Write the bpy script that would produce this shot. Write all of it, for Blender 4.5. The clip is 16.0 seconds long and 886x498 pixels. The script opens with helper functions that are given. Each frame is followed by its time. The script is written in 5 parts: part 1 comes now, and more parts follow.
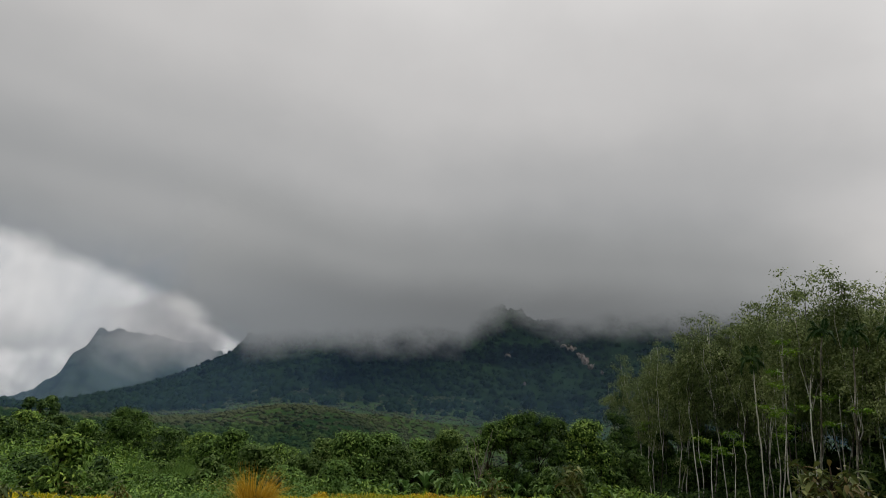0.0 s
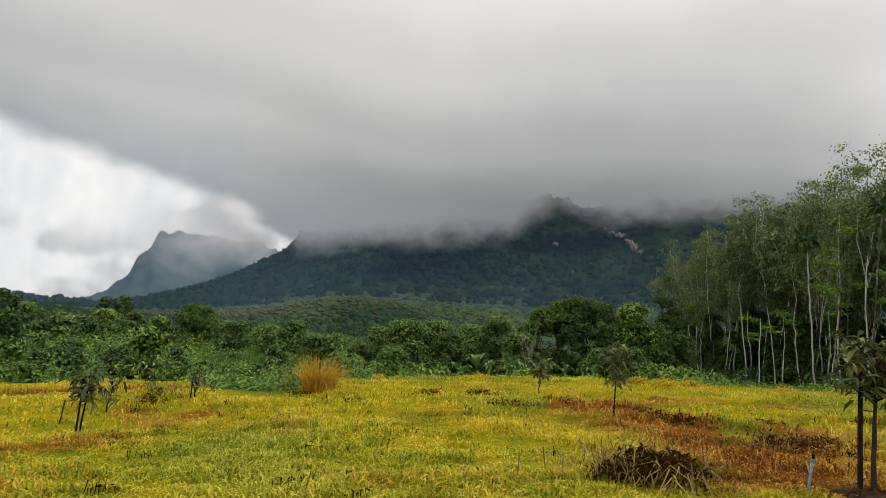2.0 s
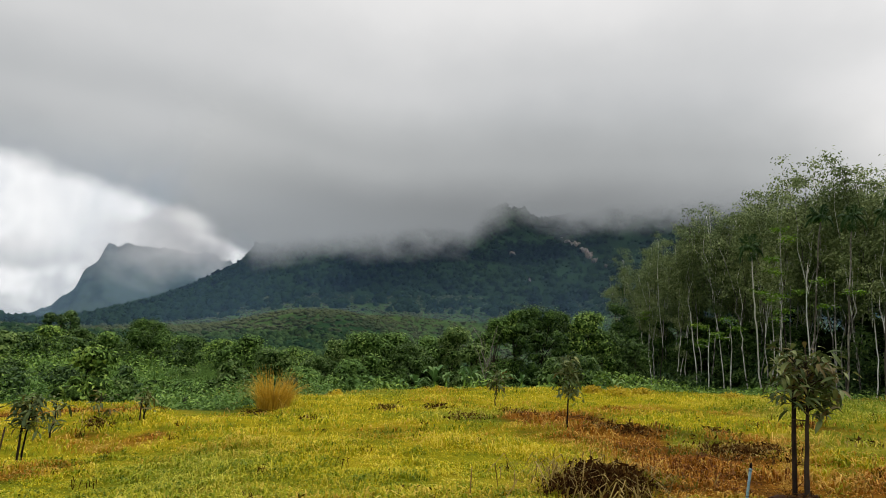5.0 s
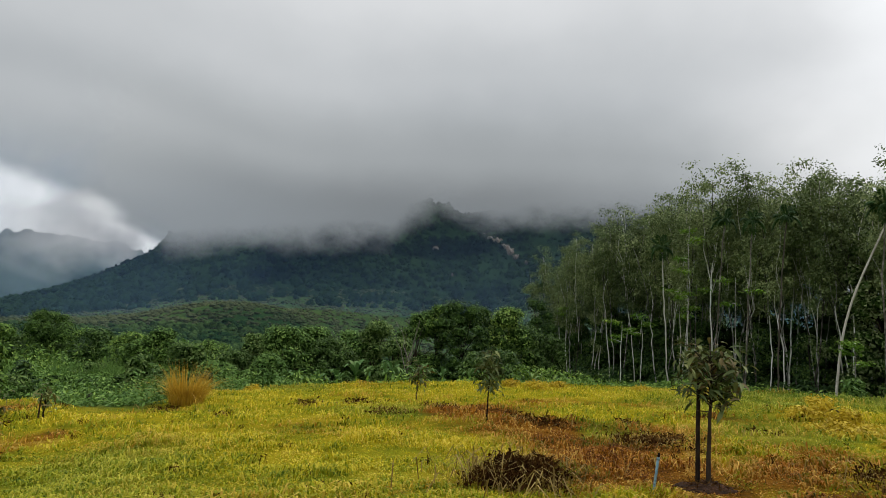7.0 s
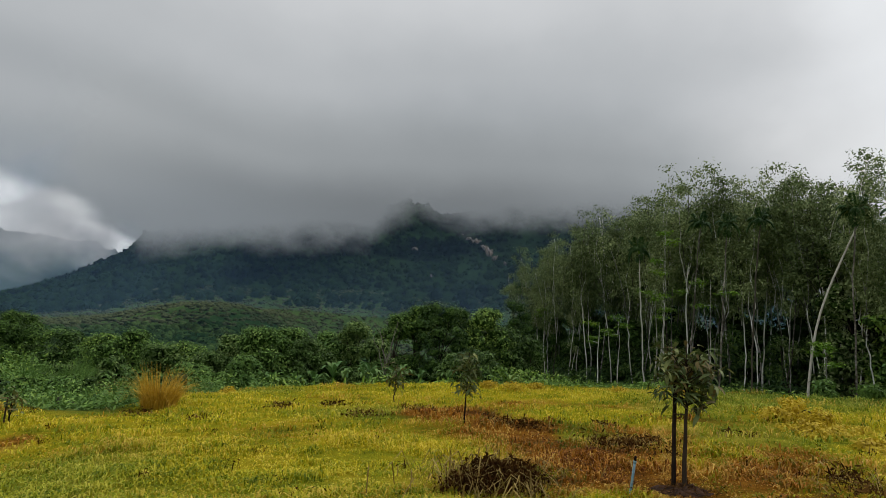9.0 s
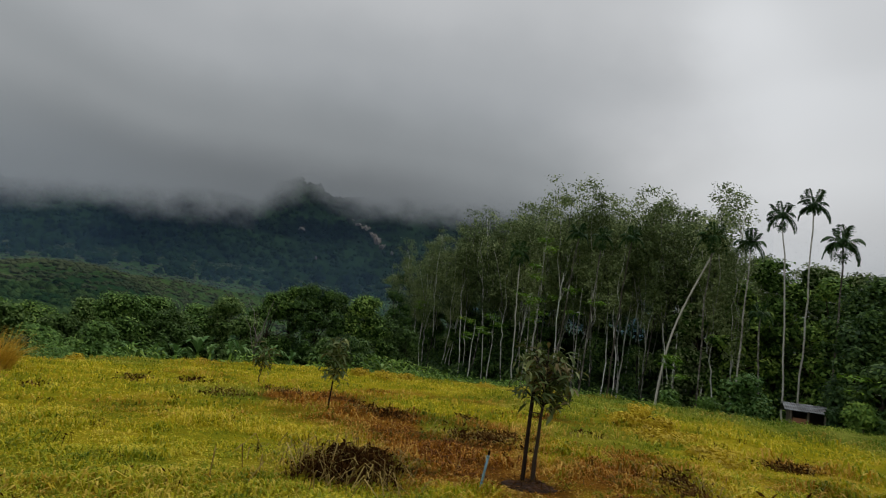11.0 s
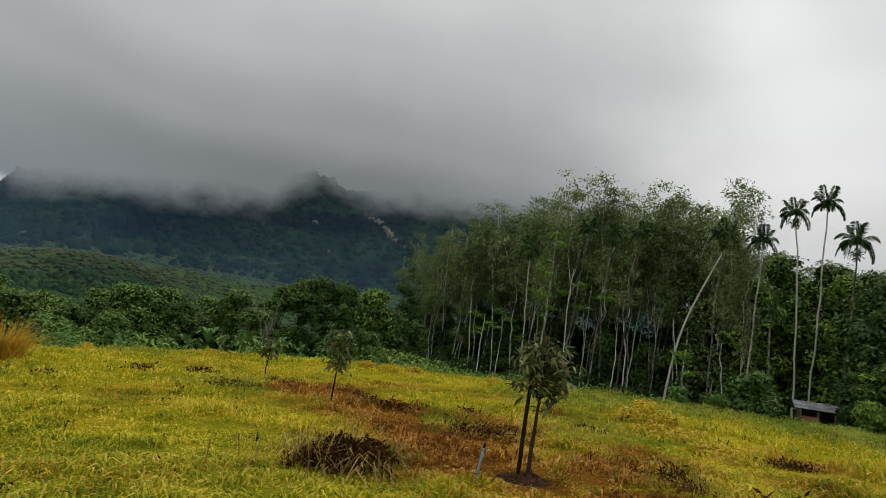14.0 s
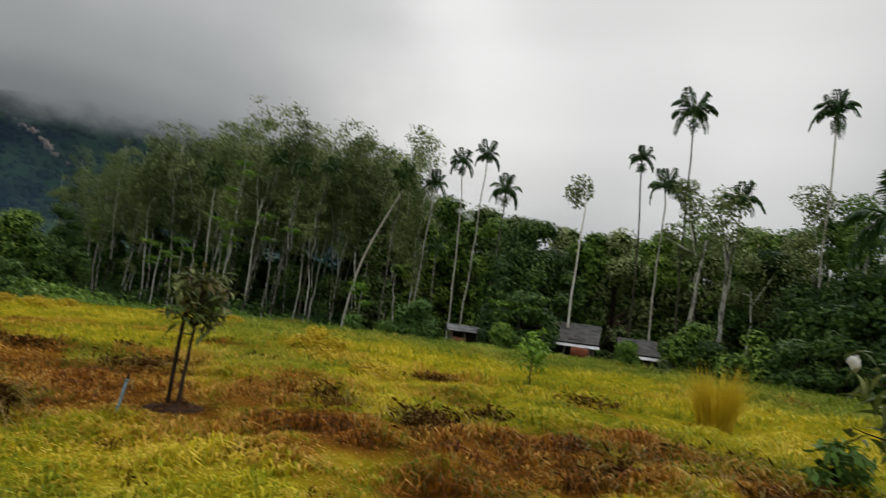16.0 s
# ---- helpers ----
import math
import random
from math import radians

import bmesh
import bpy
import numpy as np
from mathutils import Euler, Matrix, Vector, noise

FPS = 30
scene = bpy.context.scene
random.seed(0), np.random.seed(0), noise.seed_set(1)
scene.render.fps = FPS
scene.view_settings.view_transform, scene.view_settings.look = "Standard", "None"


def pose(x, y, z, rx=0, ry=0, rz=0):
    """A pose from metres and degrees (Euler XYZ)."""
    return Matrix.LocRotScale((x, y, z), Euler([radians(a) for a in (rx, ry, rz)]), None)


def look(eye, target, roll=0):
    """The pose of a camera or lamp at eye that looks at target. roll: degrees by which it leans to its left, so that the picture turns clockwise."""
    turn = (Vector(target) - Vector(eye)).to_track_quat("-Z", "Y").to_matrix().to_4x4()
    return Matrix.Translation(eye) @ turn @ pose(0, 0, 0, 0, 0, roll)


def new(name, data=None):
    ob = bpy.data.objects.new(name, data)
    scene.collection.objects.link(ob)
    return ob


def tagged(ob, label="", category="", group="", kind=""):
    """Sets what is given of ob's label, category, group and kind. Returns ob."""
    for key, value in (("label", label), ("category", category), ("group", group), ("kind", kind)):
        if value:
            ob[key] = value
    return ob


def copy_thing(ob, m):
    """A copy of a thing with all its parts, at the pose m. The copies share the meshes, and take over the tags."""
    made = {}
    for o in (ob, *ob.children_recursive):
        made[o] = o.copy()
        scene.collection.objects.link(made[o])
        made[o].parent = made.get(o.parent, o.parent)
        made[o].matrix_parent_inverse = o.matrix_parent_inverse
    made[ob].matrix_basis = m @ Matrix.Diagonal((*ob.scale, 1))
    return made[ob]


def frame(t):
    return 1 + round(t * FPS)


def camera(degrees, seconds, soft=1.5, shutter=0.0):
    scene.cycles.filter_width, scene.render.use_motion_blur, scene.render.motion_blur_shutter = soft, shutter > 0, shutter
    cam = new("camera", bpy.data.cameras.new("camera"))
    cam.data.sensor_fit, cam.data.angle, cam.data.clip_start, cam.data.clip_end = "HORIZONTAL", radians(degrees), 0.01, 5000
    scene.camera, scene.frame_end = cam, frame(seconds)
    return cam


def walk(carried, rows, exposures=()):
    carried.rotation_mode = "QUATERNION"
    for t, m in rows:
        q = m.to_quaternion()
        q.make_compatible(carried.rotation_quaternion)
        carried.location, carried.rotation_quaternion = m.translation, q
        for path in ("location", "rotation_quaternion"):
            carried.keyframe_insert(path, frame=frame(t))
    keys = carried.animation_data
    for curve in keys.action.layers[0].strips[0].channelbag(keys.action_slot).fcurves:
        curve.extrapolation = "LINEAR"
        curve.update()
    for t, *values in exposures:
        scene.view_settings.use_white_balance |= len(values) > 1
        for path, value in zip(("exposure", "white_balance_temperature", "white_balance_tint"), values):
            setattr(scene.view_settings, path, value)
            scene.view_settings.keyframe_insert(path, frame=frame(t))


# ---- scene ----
# seconds, eye x, y, z, heading to the right of +y, pitch, roll (degrees)
PATH = [
    (0.0, -0.22, 0.12, 1.57, -7.60, 18.81, 7.01),
    (0.5, -0.21, 0.10, 1.52, -7.65, 15.69, 6.62),
    (1.0, -0.20, 0.05, 1.52, -8.42, 12.32, 5.87),
    (1.5, -0.21, 0.04, 1.50, -8.68, 11.73, 5.08),
    (2.0, -0.17, 0.01, 1.48, -10.72, 8.75, 5.53),
    (2.5, -0.16, 0.03, 1.49, -9.52, 8.38, 4.36),
    (3.0, -0.17, 0.01, 1.52, -8.09, 9.88, 3.66),
    (5.3, -0.08, -0.10, 1.60, -6.47, 9.99, 4.70),
    (5.5, -0.08, -0.09, 1.58, -4.51, 10.41, 4.70),
    (6.0, -0.09, -0.10, 1.61, -2.74, 9.02, 4.01),
    (6.5, -0.08, -0.09, 1.60, 0.22, 10.39, 4.32),
    (7.0, -0.11, -0.10, 1.60, 0.00, 9.97, 4.36),
    (7.5, -0.11, -0.11, 1.62, 1.26, 9.76, 4.17),
    (8.0, -0.12, -0.09, 1.61, 0.81, 8.85, 4.93),
    (8.2, -0.09, -0.08, 1.60, 1.13, 8.74, 4.67),
    (10.3, -0.09, 0.09, 1.70, 5.11, 14.01, 6.96),
    (10.5, -0.04, 0.10, 1.67, 6.74, 14.23, 8.08),
    (11.0, 0.04, 0.10, 1.63, 12.14, 10.37, 8.70),
    (11.5, 0.07, 0.08, 1.62, 15.24, 9.85, 10.33),
    (12.0, 0.15, 0.13, 1.65, 19.45, 10.49, 12.16),
    (12.5, 0.14, 0.21, 1.62, 21.83, 10.95, 12.39),
    (13.0, 0.16, 0.17, 1.63, 18.43, 11.49, 10.94),
    (13.5, 0.22, 0.12, 1.65, 14.23, 10.90, 11.19),
    (14.0, 0.22, 0.06, 1.64, 11.09, 9.68, 9.36),
    (14.5, 0.25, 0.05, 1.66, 9.06, 9.61, 9.20),
    (15.0, 0.31, 0.02, 1.64, 13.19, 10.67, 9.66),
    (15.5, 0.34, -0.12, 1.66, 27.34, 11.72, 7.88),
    (16.0, 0.53, -0.15, 1.62, 39.05, 7.86, 7.92),
]


def aim(az, el, d=1.0):
    a, e = radians(az), radians(el)
    return Vector((math.sin(a) * math.cos(e), math.cos(a) * math.cos(e), math.sin(e))) * d


cam = camera(69.66, 16.0, soft=0.65, shutter=0.25)
walk(cam, [(t, look(Vector((x, y, z)), Vector((x, y, z)) + aim(h, p), r)) for t, x, y, z, h, p, r in PATH],
     [(0.0, -0.32, 6600, 12), (0.3, 0.08, 6650, 12), (1.0, 0.24, 6700, 12), (3.0, 0.26, 6700, 12), (5.5, 0.26, 6450, 11), (7.0, 0.10, 6300, 10), (8.2, 0.05, 6300, 10), (10.4, -0.44, 6200, 10),
      (11.0, -0.40, 6250, 10), (12.0, -0.08, 6350, 10), (13.0, -0.18, 6350, 10), (13.5, -0.30, 6400, 10), (14.5, 0.03, 6450, 10), (15.0, -0.10, 6450, 10), (15.5, -0.14, 6400, 10), (16.0, -0.09, 6500, 10)])

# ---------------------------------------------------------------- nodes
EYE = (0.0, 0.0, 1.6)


class Nodes:
    """A short hand for node trees."""

    def __init__(self, tree):
        self.tree = tree
        tree.nodes.clear()

    def add(self, kind, **props):
        n = self.tree.nodes.new(kind)
        for k, v in props.items():
            setattr(n, k, v)
        return n

    def put(self, socket, value):
        if isinstance(value, bpy.types.NodeSocket):
            self.tree.links.new(value, socket)
        else:
            socket.default_value = value

    def math(self, op, a, b=0.0, c=0.0, clamp=False):
        n = self.add("ShaderNodeMath", operation=op, use_clamp=clamp)
        for s, v in zip(n.inputs, (a, b, c)):
            self.put(s, v)
        return n.outputs[0]

    def vec(self, op, a, b=(0, 0, 0)):
        n = self.add("ShaderNodeVectorMath", operation=op)
        self.put(n.inputs[0], a)
        self.put(n.inputs[1], b)
        return n.outputs[0]

    def noise(self, vector, scale, detail=4.0, rough=0.55, dist=0.0):
        n = self.add("ShaderNodeTexNoise")
        self.put(n.inputs["Vector"], vector)
        for k, v in (("Scale", scale), ("Detail", detail), ("Roughness", rough), ("Distortion", dist)):
            n.inputs[k].default_value = v
        return n.outputs["Fac"]

    def ramp(self, fac, stops, smooth=True):
        n = self.add("ShaderNodeValToRGB")
        n.color_ramp.interpolation = "EASE" if smooth else "LINEAR"
        el = n.color_ramp.elements
        while len(el) < len(stops):
            el.new(0.5)
        for e, (p, c) in zip(el, stops):
            e.position = p
            e.color = (c, c, c, 1) if isinstance(c, (int, float)) else (*c, 1)
        self.put(n.inputs[0], fac)
        return n.outputs[0]

    def mix(self, fac, a, b, blend="MIX"):
        n = self.add("ShaderNodeMix", data_type="RGBA", blend_type=blend)
        self.put(n.inputs[0], fac)
        for s, v in ((n.inputs[6], a), (n.inputs[7], b)):
            self.put(s, (*v, 1) if isinstance(v, tuple) and len(v) == 3 else v)
        return n.outputs[2]

    def step(self, v, lo, hi):
        n = self.add("ShaderNodeMapRange", interpolation_type="SMOOTHSTEP")
        self.put(n.inputs[0], v)
        self.put(n.inputs[1], lo)
        self.put(n.inputs[2], hi)
        return n.outputs[0]

    def bell(self, a, b, a0, b0, ra, rb):
        """exp of minus the squared distance from (a0, b0), in units of the two radii."""
        p = self.math("POWER", self.math("DIVIDE", self.math("SUBTRACT", a, a0), ra), 2.0)
        q = self.math("POWER", self.math("DIVIDE", self.math("SUBTRACT", b, b0), rb), 2.0)
        return self.math("EXPONENT", self.math("MULTIPLY", self.math("ADD", p, q), -1.0))


def bearings(N, d):
    """Heading and height over the horizon, in degrees, of the direction d."""
    s = N.add("ShaderNodeSeparateXYZ")
    N.put(s.inputs[0], d)
    x, y, z = s.outputs
    az = N.math("MULTIPLY", N.math("ARCTAN2", x, y), 57.29578)
    el = N.math("MULTIPLY", N.math("ARCSINE", N.math("MINIMUM", N.math("MAXIMUM", z, -1.0), 1.0)), 57.29578)
    return az, el


def overcast(N, d):
    """Colour of the overcast sky in the direction d: a dark rain cloud over the ridge, a bright break low beside it."""
    az, el = bearings(N, d)
    flat = N.vec("MULTIPLY", d, (1.0, 1.0, 1.35))
    w1 = N.math("SUBTRACT", N.noise(flat, 1.9, 3.0, 0.45), 0.5)
    w2 = N.math("SUBTRACT", N.noise(N.vec("ADD", flat, (5.2, 1.3, 2.7)), 5.0, 4.0, 0.5), 0.5)
    w3 = N.math("SUBTRACT", N.noise(N.vec("ADD", flat, (1.7, 8.3, 4.1)), 14.0, 3.0, 0.5), 0.5)
    wob = N.math("ADD", N.math("MULTIPLY", w1, 9.0), N.math("ADD", N.math("MULTIPLY", w2, 2.2), N.math("MULTIPLY", w3, 0.5)))
    e2 = N.math("ADD", el, wob)
    lum = N.ramp(N.math("DIVIDE", e2, 90.0), SKY_RAMP)
    lum = N.math("MULTIPLY", lum, N.math("ADD", 1.0, N.math("ADD", N.math("MULTIPLY", w2, 0.10), N.math("MULTIPLY", w3, 0.04))))
    # brighter sky past the end of the ridge
    for a0, b0, ra, rb, k in SKY_LIGHTS:
        g = N.bell(N.math("ADD", az, N.math("MULTIPLY", wob, 2.2)), N.math("ADD", el, N.math("MULTIPLY", wob, 1.4)), a0, b0, ra, rb)
        lum = N.math("ADD", lum, N.math("MULTIPLY", g, k))
    g = N.bell(N.math("ADD", az, N.math("MULTIPLY", wob, 1.5)), el, *SKY_DARK[:4])
    lum = N.math("MULTIPLY", lum, N.math("SUBTRACT", 1.0, N.math("MULTIPLY", g, SKY_DARK[4])))
    g = N.bell(N.math("ADD", az, N.math("MULTIPLY", wob, 1.5)), el, 0.0, 12.0, 17.0, 4.0)
    lum = N.math("MULTIPLY", lum, N.math("SUBTRACT", 1.0, N.math("MULTIPLY", g, 0.24)))
    # the break in the cloud, with ragged edges
    ea = N.math("ADD", el, N.math("ADD", N.math("MULTIPLY", w2, 3.0), N.math("MULTIPLY", w3, 1.6)))
    top = N.math("ADD", 10.3, N.math("MULTIPLY", N.math("ADD", az, 27.0), -0.16))
    low = N.math("MULTIPLY", N.step(el, 9.4, 7.6), 3.4)
    gap = N.math("MULTIPLY", N.step(N.math("SUBTRACT", top, ea), -1.0, 1.0), N.step(N.math("ADD", low, N.math("MULTIPLY", N.math("ADD", az, N.math("MULTIPLY", w2, 6.0)), -1.0)), 26.6, 30.0))
    puff = N.math("MULTIPLY", N.step(N.math("ADD", w2, N.math("MULTIPLY", w3, 0.8)), 0.0, 0.16), N.step(ea, 8.5, 5.0))
    white = N.math("SUBTRACT", 0.86, N.math("MULTIPLY", puff, 0.30))
    lum = N.math("ADD", N.math("MULTIPLY", lum, N.math("SUBTRACT", 1.0, gap)), N.math("MULTIPLY", white, gap))
    tone = N.mix(N.step(lum, 0.2, 0.75), (0.93, 0.985, 1.0), (1.0, 1.0, 0.985))
    return N.mix(1.0, tone, N.mix(0.0, lum, lum), "MULTIPLY")


SKY_DARK = (6.0, 19.0, 16.0, 8.0, 0.12)
SKY_RAMP = [(0.0, 0.30), (0.10, 0.27), (0.155, 0.29), (0.21, 0.40), (0.29, 0.56), (0.37, 0.70), (0.6, 1.15), (1.0, 1.5)]
SKY_LIGHTS = [(-36.0, 15.5, 13.0, 5.0, 0.11), (40.0, 17.0, 9.5, 10.0, 0.36), (62.0, 16.0, 18.0, 14.0, 0.42), (39.0, 31.0, 6.0, 9.0, 0.18)]

world = bpy.data.worlds.new("overcast")
scene.world = world
world.use_nodes = True
N = Nodes(world.node_tree)
tc = N.add("ShaderNodeTexCoord")
clear = N.add("ShaderNodeTexSky", sky_type="NISHITA", sun_disc=False, sun_elevation=radians(50), sun_rotation=radians(70))
bg1, bg2 = N.add("ShaderNodeBackground"), N.add("ShaderNodeBackground")
N.put(bg1.inputs[0], clear.outputs[0])
bg1.inputs[1].default_value = 0.10
N.put(bg2.inputs[0], overcast(N, tc.outputs["Generated"]))
bg2.inputs[1].default_value = 1.0
both = N.add("ShaderNodeMixShader")
both.inputs[0].default_value = 0.97
N.put(both.inputs[1], bg1.outputs[0])
N.put(both.inputs[2], bg2.outputs[0])
N.put(N.add("ShaderNodeOutputWorld").inputs[0], both.outputs[0])

sun = new("sun", bpy.data.lights.new("sun", "SUN"))
sun.data.energy, sun.data.angle, sun.data.color = 1.2, radians(25), (1.0, 0.97, 0.92)
sun.matrix_world = look(aim(70, 50, 100), (0, 0, 0))


# ---------------------------------------------------------------- materials
def material(name):
    m = bpy.data.materials.new(name)
    m.use_nodes = True
    return m, Nodes(m.node_tree)


def finish(N, m, color, rough=0.8, bump=None, height=0.02, through_light=0.0, metal=0.0, gloss=0.3):
    p = N.add("ShaderNodeBsdfPrincipled")
    N.put(p.inputs["Base Color"], color if isinstance(color, bpy.types.NodeSocket) else (*color, 1))
    N.put(p.inputs["Roughness"], rough)
    p.inputs["Metallic"].default_value = metal
    p.inputs["Specular IOR Level"].default_value = gloss
    if bump is not None:
        b = N.add("ShaderNodeBump")
        b.inputs["Distance"].default_value = height
        N.put(b.inputs["Height"], bump)
        N.put(p.inputs["Normal"], b.outputs[0])
    out = p.outputs[0]
    if through_light:
        tr, mx = N.add("ShaderNodeBsdfTranslucent"), N.add("ShaderNodeMixShader")
        N.put(tr.inputs[0], color if isinstance(color, bpy.types.NodeSocket) else (*color, 1))
        mx.inputs[0].default_value = through_light
        N.put(mx.inputs[1], out)
        N.put(mx.inputs[2], tr.outputs[0])
        out = mx.outputs[0]
    N.put(N.add("ShaderNodeOutputMaterial").inputs[0], out)
    return m


def leaf_material(name, dark, mid, light, patch=0.25, gloss=0.14, rough=0.6, through_light=0.2):
    """Leaves that vary one by one, and from patch to patch of the plant."""
    m, N = material(name)
    g = N.add("ShaderNodeNewGeometry")
    big = N.noise(g.outputs["Position"], patch, 3.0)
    tree = N.add("ShaderNodeObjectInfo").outputs["Random"]
    v = N.math("ADD", N.math("MULTIPLY", g.outputs["Random Per Island"], 0.42), N.math("ADD", N.math("MULTIPLY", N.math("SUBTRACT", big, 0.5), 0.9), N.math("ADD", 0.165, N.math("MULTIPLY", tree, 0.25))))
    return finish(N, m, N.ramp(v, [(0.0, dark), (0.5, mid), (1.0, light)], False), rough, through_light=through_light, gloss=min(gloss, 0.2))


def bark_material(name, dark, pale, scale=6.0, stretch=0.25):
    m, N = material(name)
    tcn = N.add("ShaderNodeTexCoord").outputs["Object"]
    v = N.vec("MULTIPLY", tcn, (1, 1, stretch))
    a = N.noise(v, scale, 6.0, 0.65)
    b = N.noise(tcn, 1.3, 3.0)
    tree = N.add("ShaderNodeObjectInfo").outputs["Random"]
    f = N.math("ADD", N.math("MULTIPLY", a, 0.8), N.math("ADD", N.math("MULTIPLY", b, 0.7), N.math("MULTIPLY", N.math("SUBTRACT", tree, 0.55), 0.8)))
    return finish(N, m, N.ramp(f, [(0.42, dark), (0.92, pale)]), 0.9, a, 0.02, gloss=0.1)


M_RUBBER = leaf_material("rubber_leaf", (0.022, 0.038, 0.012), (0.138, 0.186, 0.064), (0.48, 0.54, 0.24), 0.22)
M_DARKLEAF = leaf_material("dark_leaf", (0.007, 0.020, 0.007), (0.036, 0.080, 0.020), (0.19, 0.29, 0.06), 0.45, 0.4)
# near-black leaf: shade deep in the stand and woods, put into the colour
M_DEPTH = leaf_material("depth_shade_leaf", (0.003, 0.008, 0.002), (0.011, 0.023, 0.006), (0.04, 0.07, 0.016), 0.3, 0.0, 0.9, 0.0)
M_SHRUB = leaf_material("shrub_leaf", (0.020, 0.050, 0.010), (0.120, 0.22, 0.038), (0.40, 0.53, 0.09), 0.3)
M_CASSAVA = leaf_material("cassava_leaf", (0.018, 0.048, 0.012), (0.110, 0.210, 0.042), (0.35, 0.50, 0.11), 0.5)
M_FEATHER = leaf_material("grey_green_leaf", (0.016, 0.036, 0.009), (0.085, 0.145, 0.034), (0.28, 0.38, 0.10), 0.3)
M_BAMBOO = leaf_material("bamboo_leaf", (0.008, 0.022, 0.005), (0.055, 0.110, 0.018), (0.24, 0.36, 0.055), 0.25)
M_FRESH = leaf_material("fresh_leaf", (0.07, 0.16, 0.02), (0.16, 0.30, 0.03), (0.34, 0.46, 0.06), 0.6)
M_BANANA = leaf_material("banana_leaf", (0.03, 0.08, 0.02), (0.09, 0.18, 0.045), (0.27, 0.37, 0.12), 0.6)
M_SAPLEAF = leaf_material("sapling_leaf", (0.008, 0.018, 0.005), (0.068, 0.100, 0.027), (0.36, 0.38, 0.13), 2.5, 0.45)
M_SAPTIP = leaf_material("sapling_old_leaf", (0.05, 0.04, 0.015), (0.13, 0.10, 0.03), (0.28, 0.24, 0.08), 2.5, 0.4)
M_PALM = leaf_material("palm_leaf", (0.010, 0.030, 0.010), (0.036, 0.085, 0.022), (0.11, 0.18, 0.045), 0.5, 0.4)
M_TUFT = leaf_material("straw_blade", (0.28, 0.16, 0.016), (0.57, 0.365, 0.036), (0.76, 0.56, 0.11), 2.0)
M_YSHRUB = leaf_material("yellowed_leaf", (0.26, 0.18, 0.01), (0.50, 0.36, 0.016), (0.66, 0.52, 0.05), 2.0)
M_PALE = leaf_material("dry_blade", (0.14, 0.09, 0.02), (0.28, 0.20, 0.05), (0.46, 0.36, 0.12), 2.0)
M_DEAD = leaf_material("withered_leaf", (0.010, 0.005, 0.002), (0.045, 0.020, 0.006), (0.27, 0.15, 0.04), 2.0, 0.0)
M_BARK = bark_material("rubber_bark", (0.045, 0.04, 0.032), (0.62, 0.60, 0.54), 5.0, 0.5)
M_PALEBARK = bark_material("pale_bark", (0.15, 0.135, 0.11), (0.48, 0.45, 0.39), 4.0, 0.6)
M_PALMBARK = bark_material("palm_bark", (0.07, 0.06, 0.045), (0.44, 0.42, 0.36), 4.0, 1.5)
M_DARKBARK = bark_material("dark_bark", (0.010, 0.007, 0.005), (0.055, 0.040, 0.027), 10.0)
M_GREYBARK = bark_material("grey_twig_bark", (0.08, 0.07, 0.055), (0.26, 0.23, 0.19), 10.0)
M_STAKE = bark_material("stake_wood", (0.012, 0.008, 0.006), (0.06, 0.040, 0.025), 14.0)


def core_material():
    """Darker leaf tone for crown cores: shade in the gaps, painted with leafy texture."""
    m, N = material("shaded_core_leaf")
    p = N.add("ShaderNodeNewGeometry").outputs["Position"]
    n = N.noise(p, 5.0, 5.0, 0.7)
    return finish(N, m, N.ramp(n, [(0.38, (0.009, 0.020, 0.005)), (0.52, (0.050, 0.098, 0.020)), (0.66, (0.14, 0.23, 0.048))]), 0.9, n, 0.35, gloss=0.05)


M_CORE = core_material()


def grass_color(N, dry, g):
    """Sprayed grass: green to yellow where it still stands, red-brown where it has died."""
    pos = g.outputs["Position"]
    n1, n2 = N.noise(pos, 0.55, 4.0), N.noise(N.vec("ADD", pos, (31.0, 7.0, 0.0)), 2.6, 4.0)
    v = N.math("ADD", N.math("MULTIPLY", N.math("SUBTRACT", n1, 0.5), 1.5), N.math("ADD", N.math("MULTIPLY", N.math("SUBTRACT", n2, 0.5), 1.0), N.math("ADD", -0.03, N.math("MULTIPLY", g.outputs["Random Per Island"], 0.76))))
    live = N.ramp(N.math("ADD", v, 0.24), [(0.0, (0.075, 0.115, 0.005)), (0.4, (0.34, 0.365, 0.012)), (0.75, (0.61, 0.49, 0.015)), (1.0, (0.76, 0.63, 0.07))], False)
    dead = N.ramp(N.math("ADD", v, 0.25), [(0.0, (0.020, 0.007, 0.002)), (0.4, (0.17, 0.056, 0.006)), (0.75, (0.42, 0.175, 0.016)), (1.0, (0.66, 0.43, 0.09))], False)
    lush = N.add("ShaderNodeAttribute", attribute_name="lush").outputs["Fac"]
    fresh = N.ramp(N.math("ADD", v, 0.25), [(0.0, (0.07, 0.13, 0.010)), (0.5, (0.18, 0.255, 0.022)), (1.0, (0.38, 0.43, 0.07))], False)
    live = N.mix(lush, live, fresh)
    return N.mix(N.step(N.math("ADD", dry, N.math("MULTIPLY", N.math("SUBTRACT", g.outputs["Random Per Island"], 0.5), 0.5)), 0.25, 0.75), live, dead)


def grass_material():
    m, N = material("sprayed_grass")
    at = N.add("ShaderNodeAttribute", attribute_name="dry")
    return finish(N, m, grass_color(N, at.outputs["Fac"], N.add("ShaderNodeNewGeometry")), 0.6, through_light=0.3, gloss=0.12)


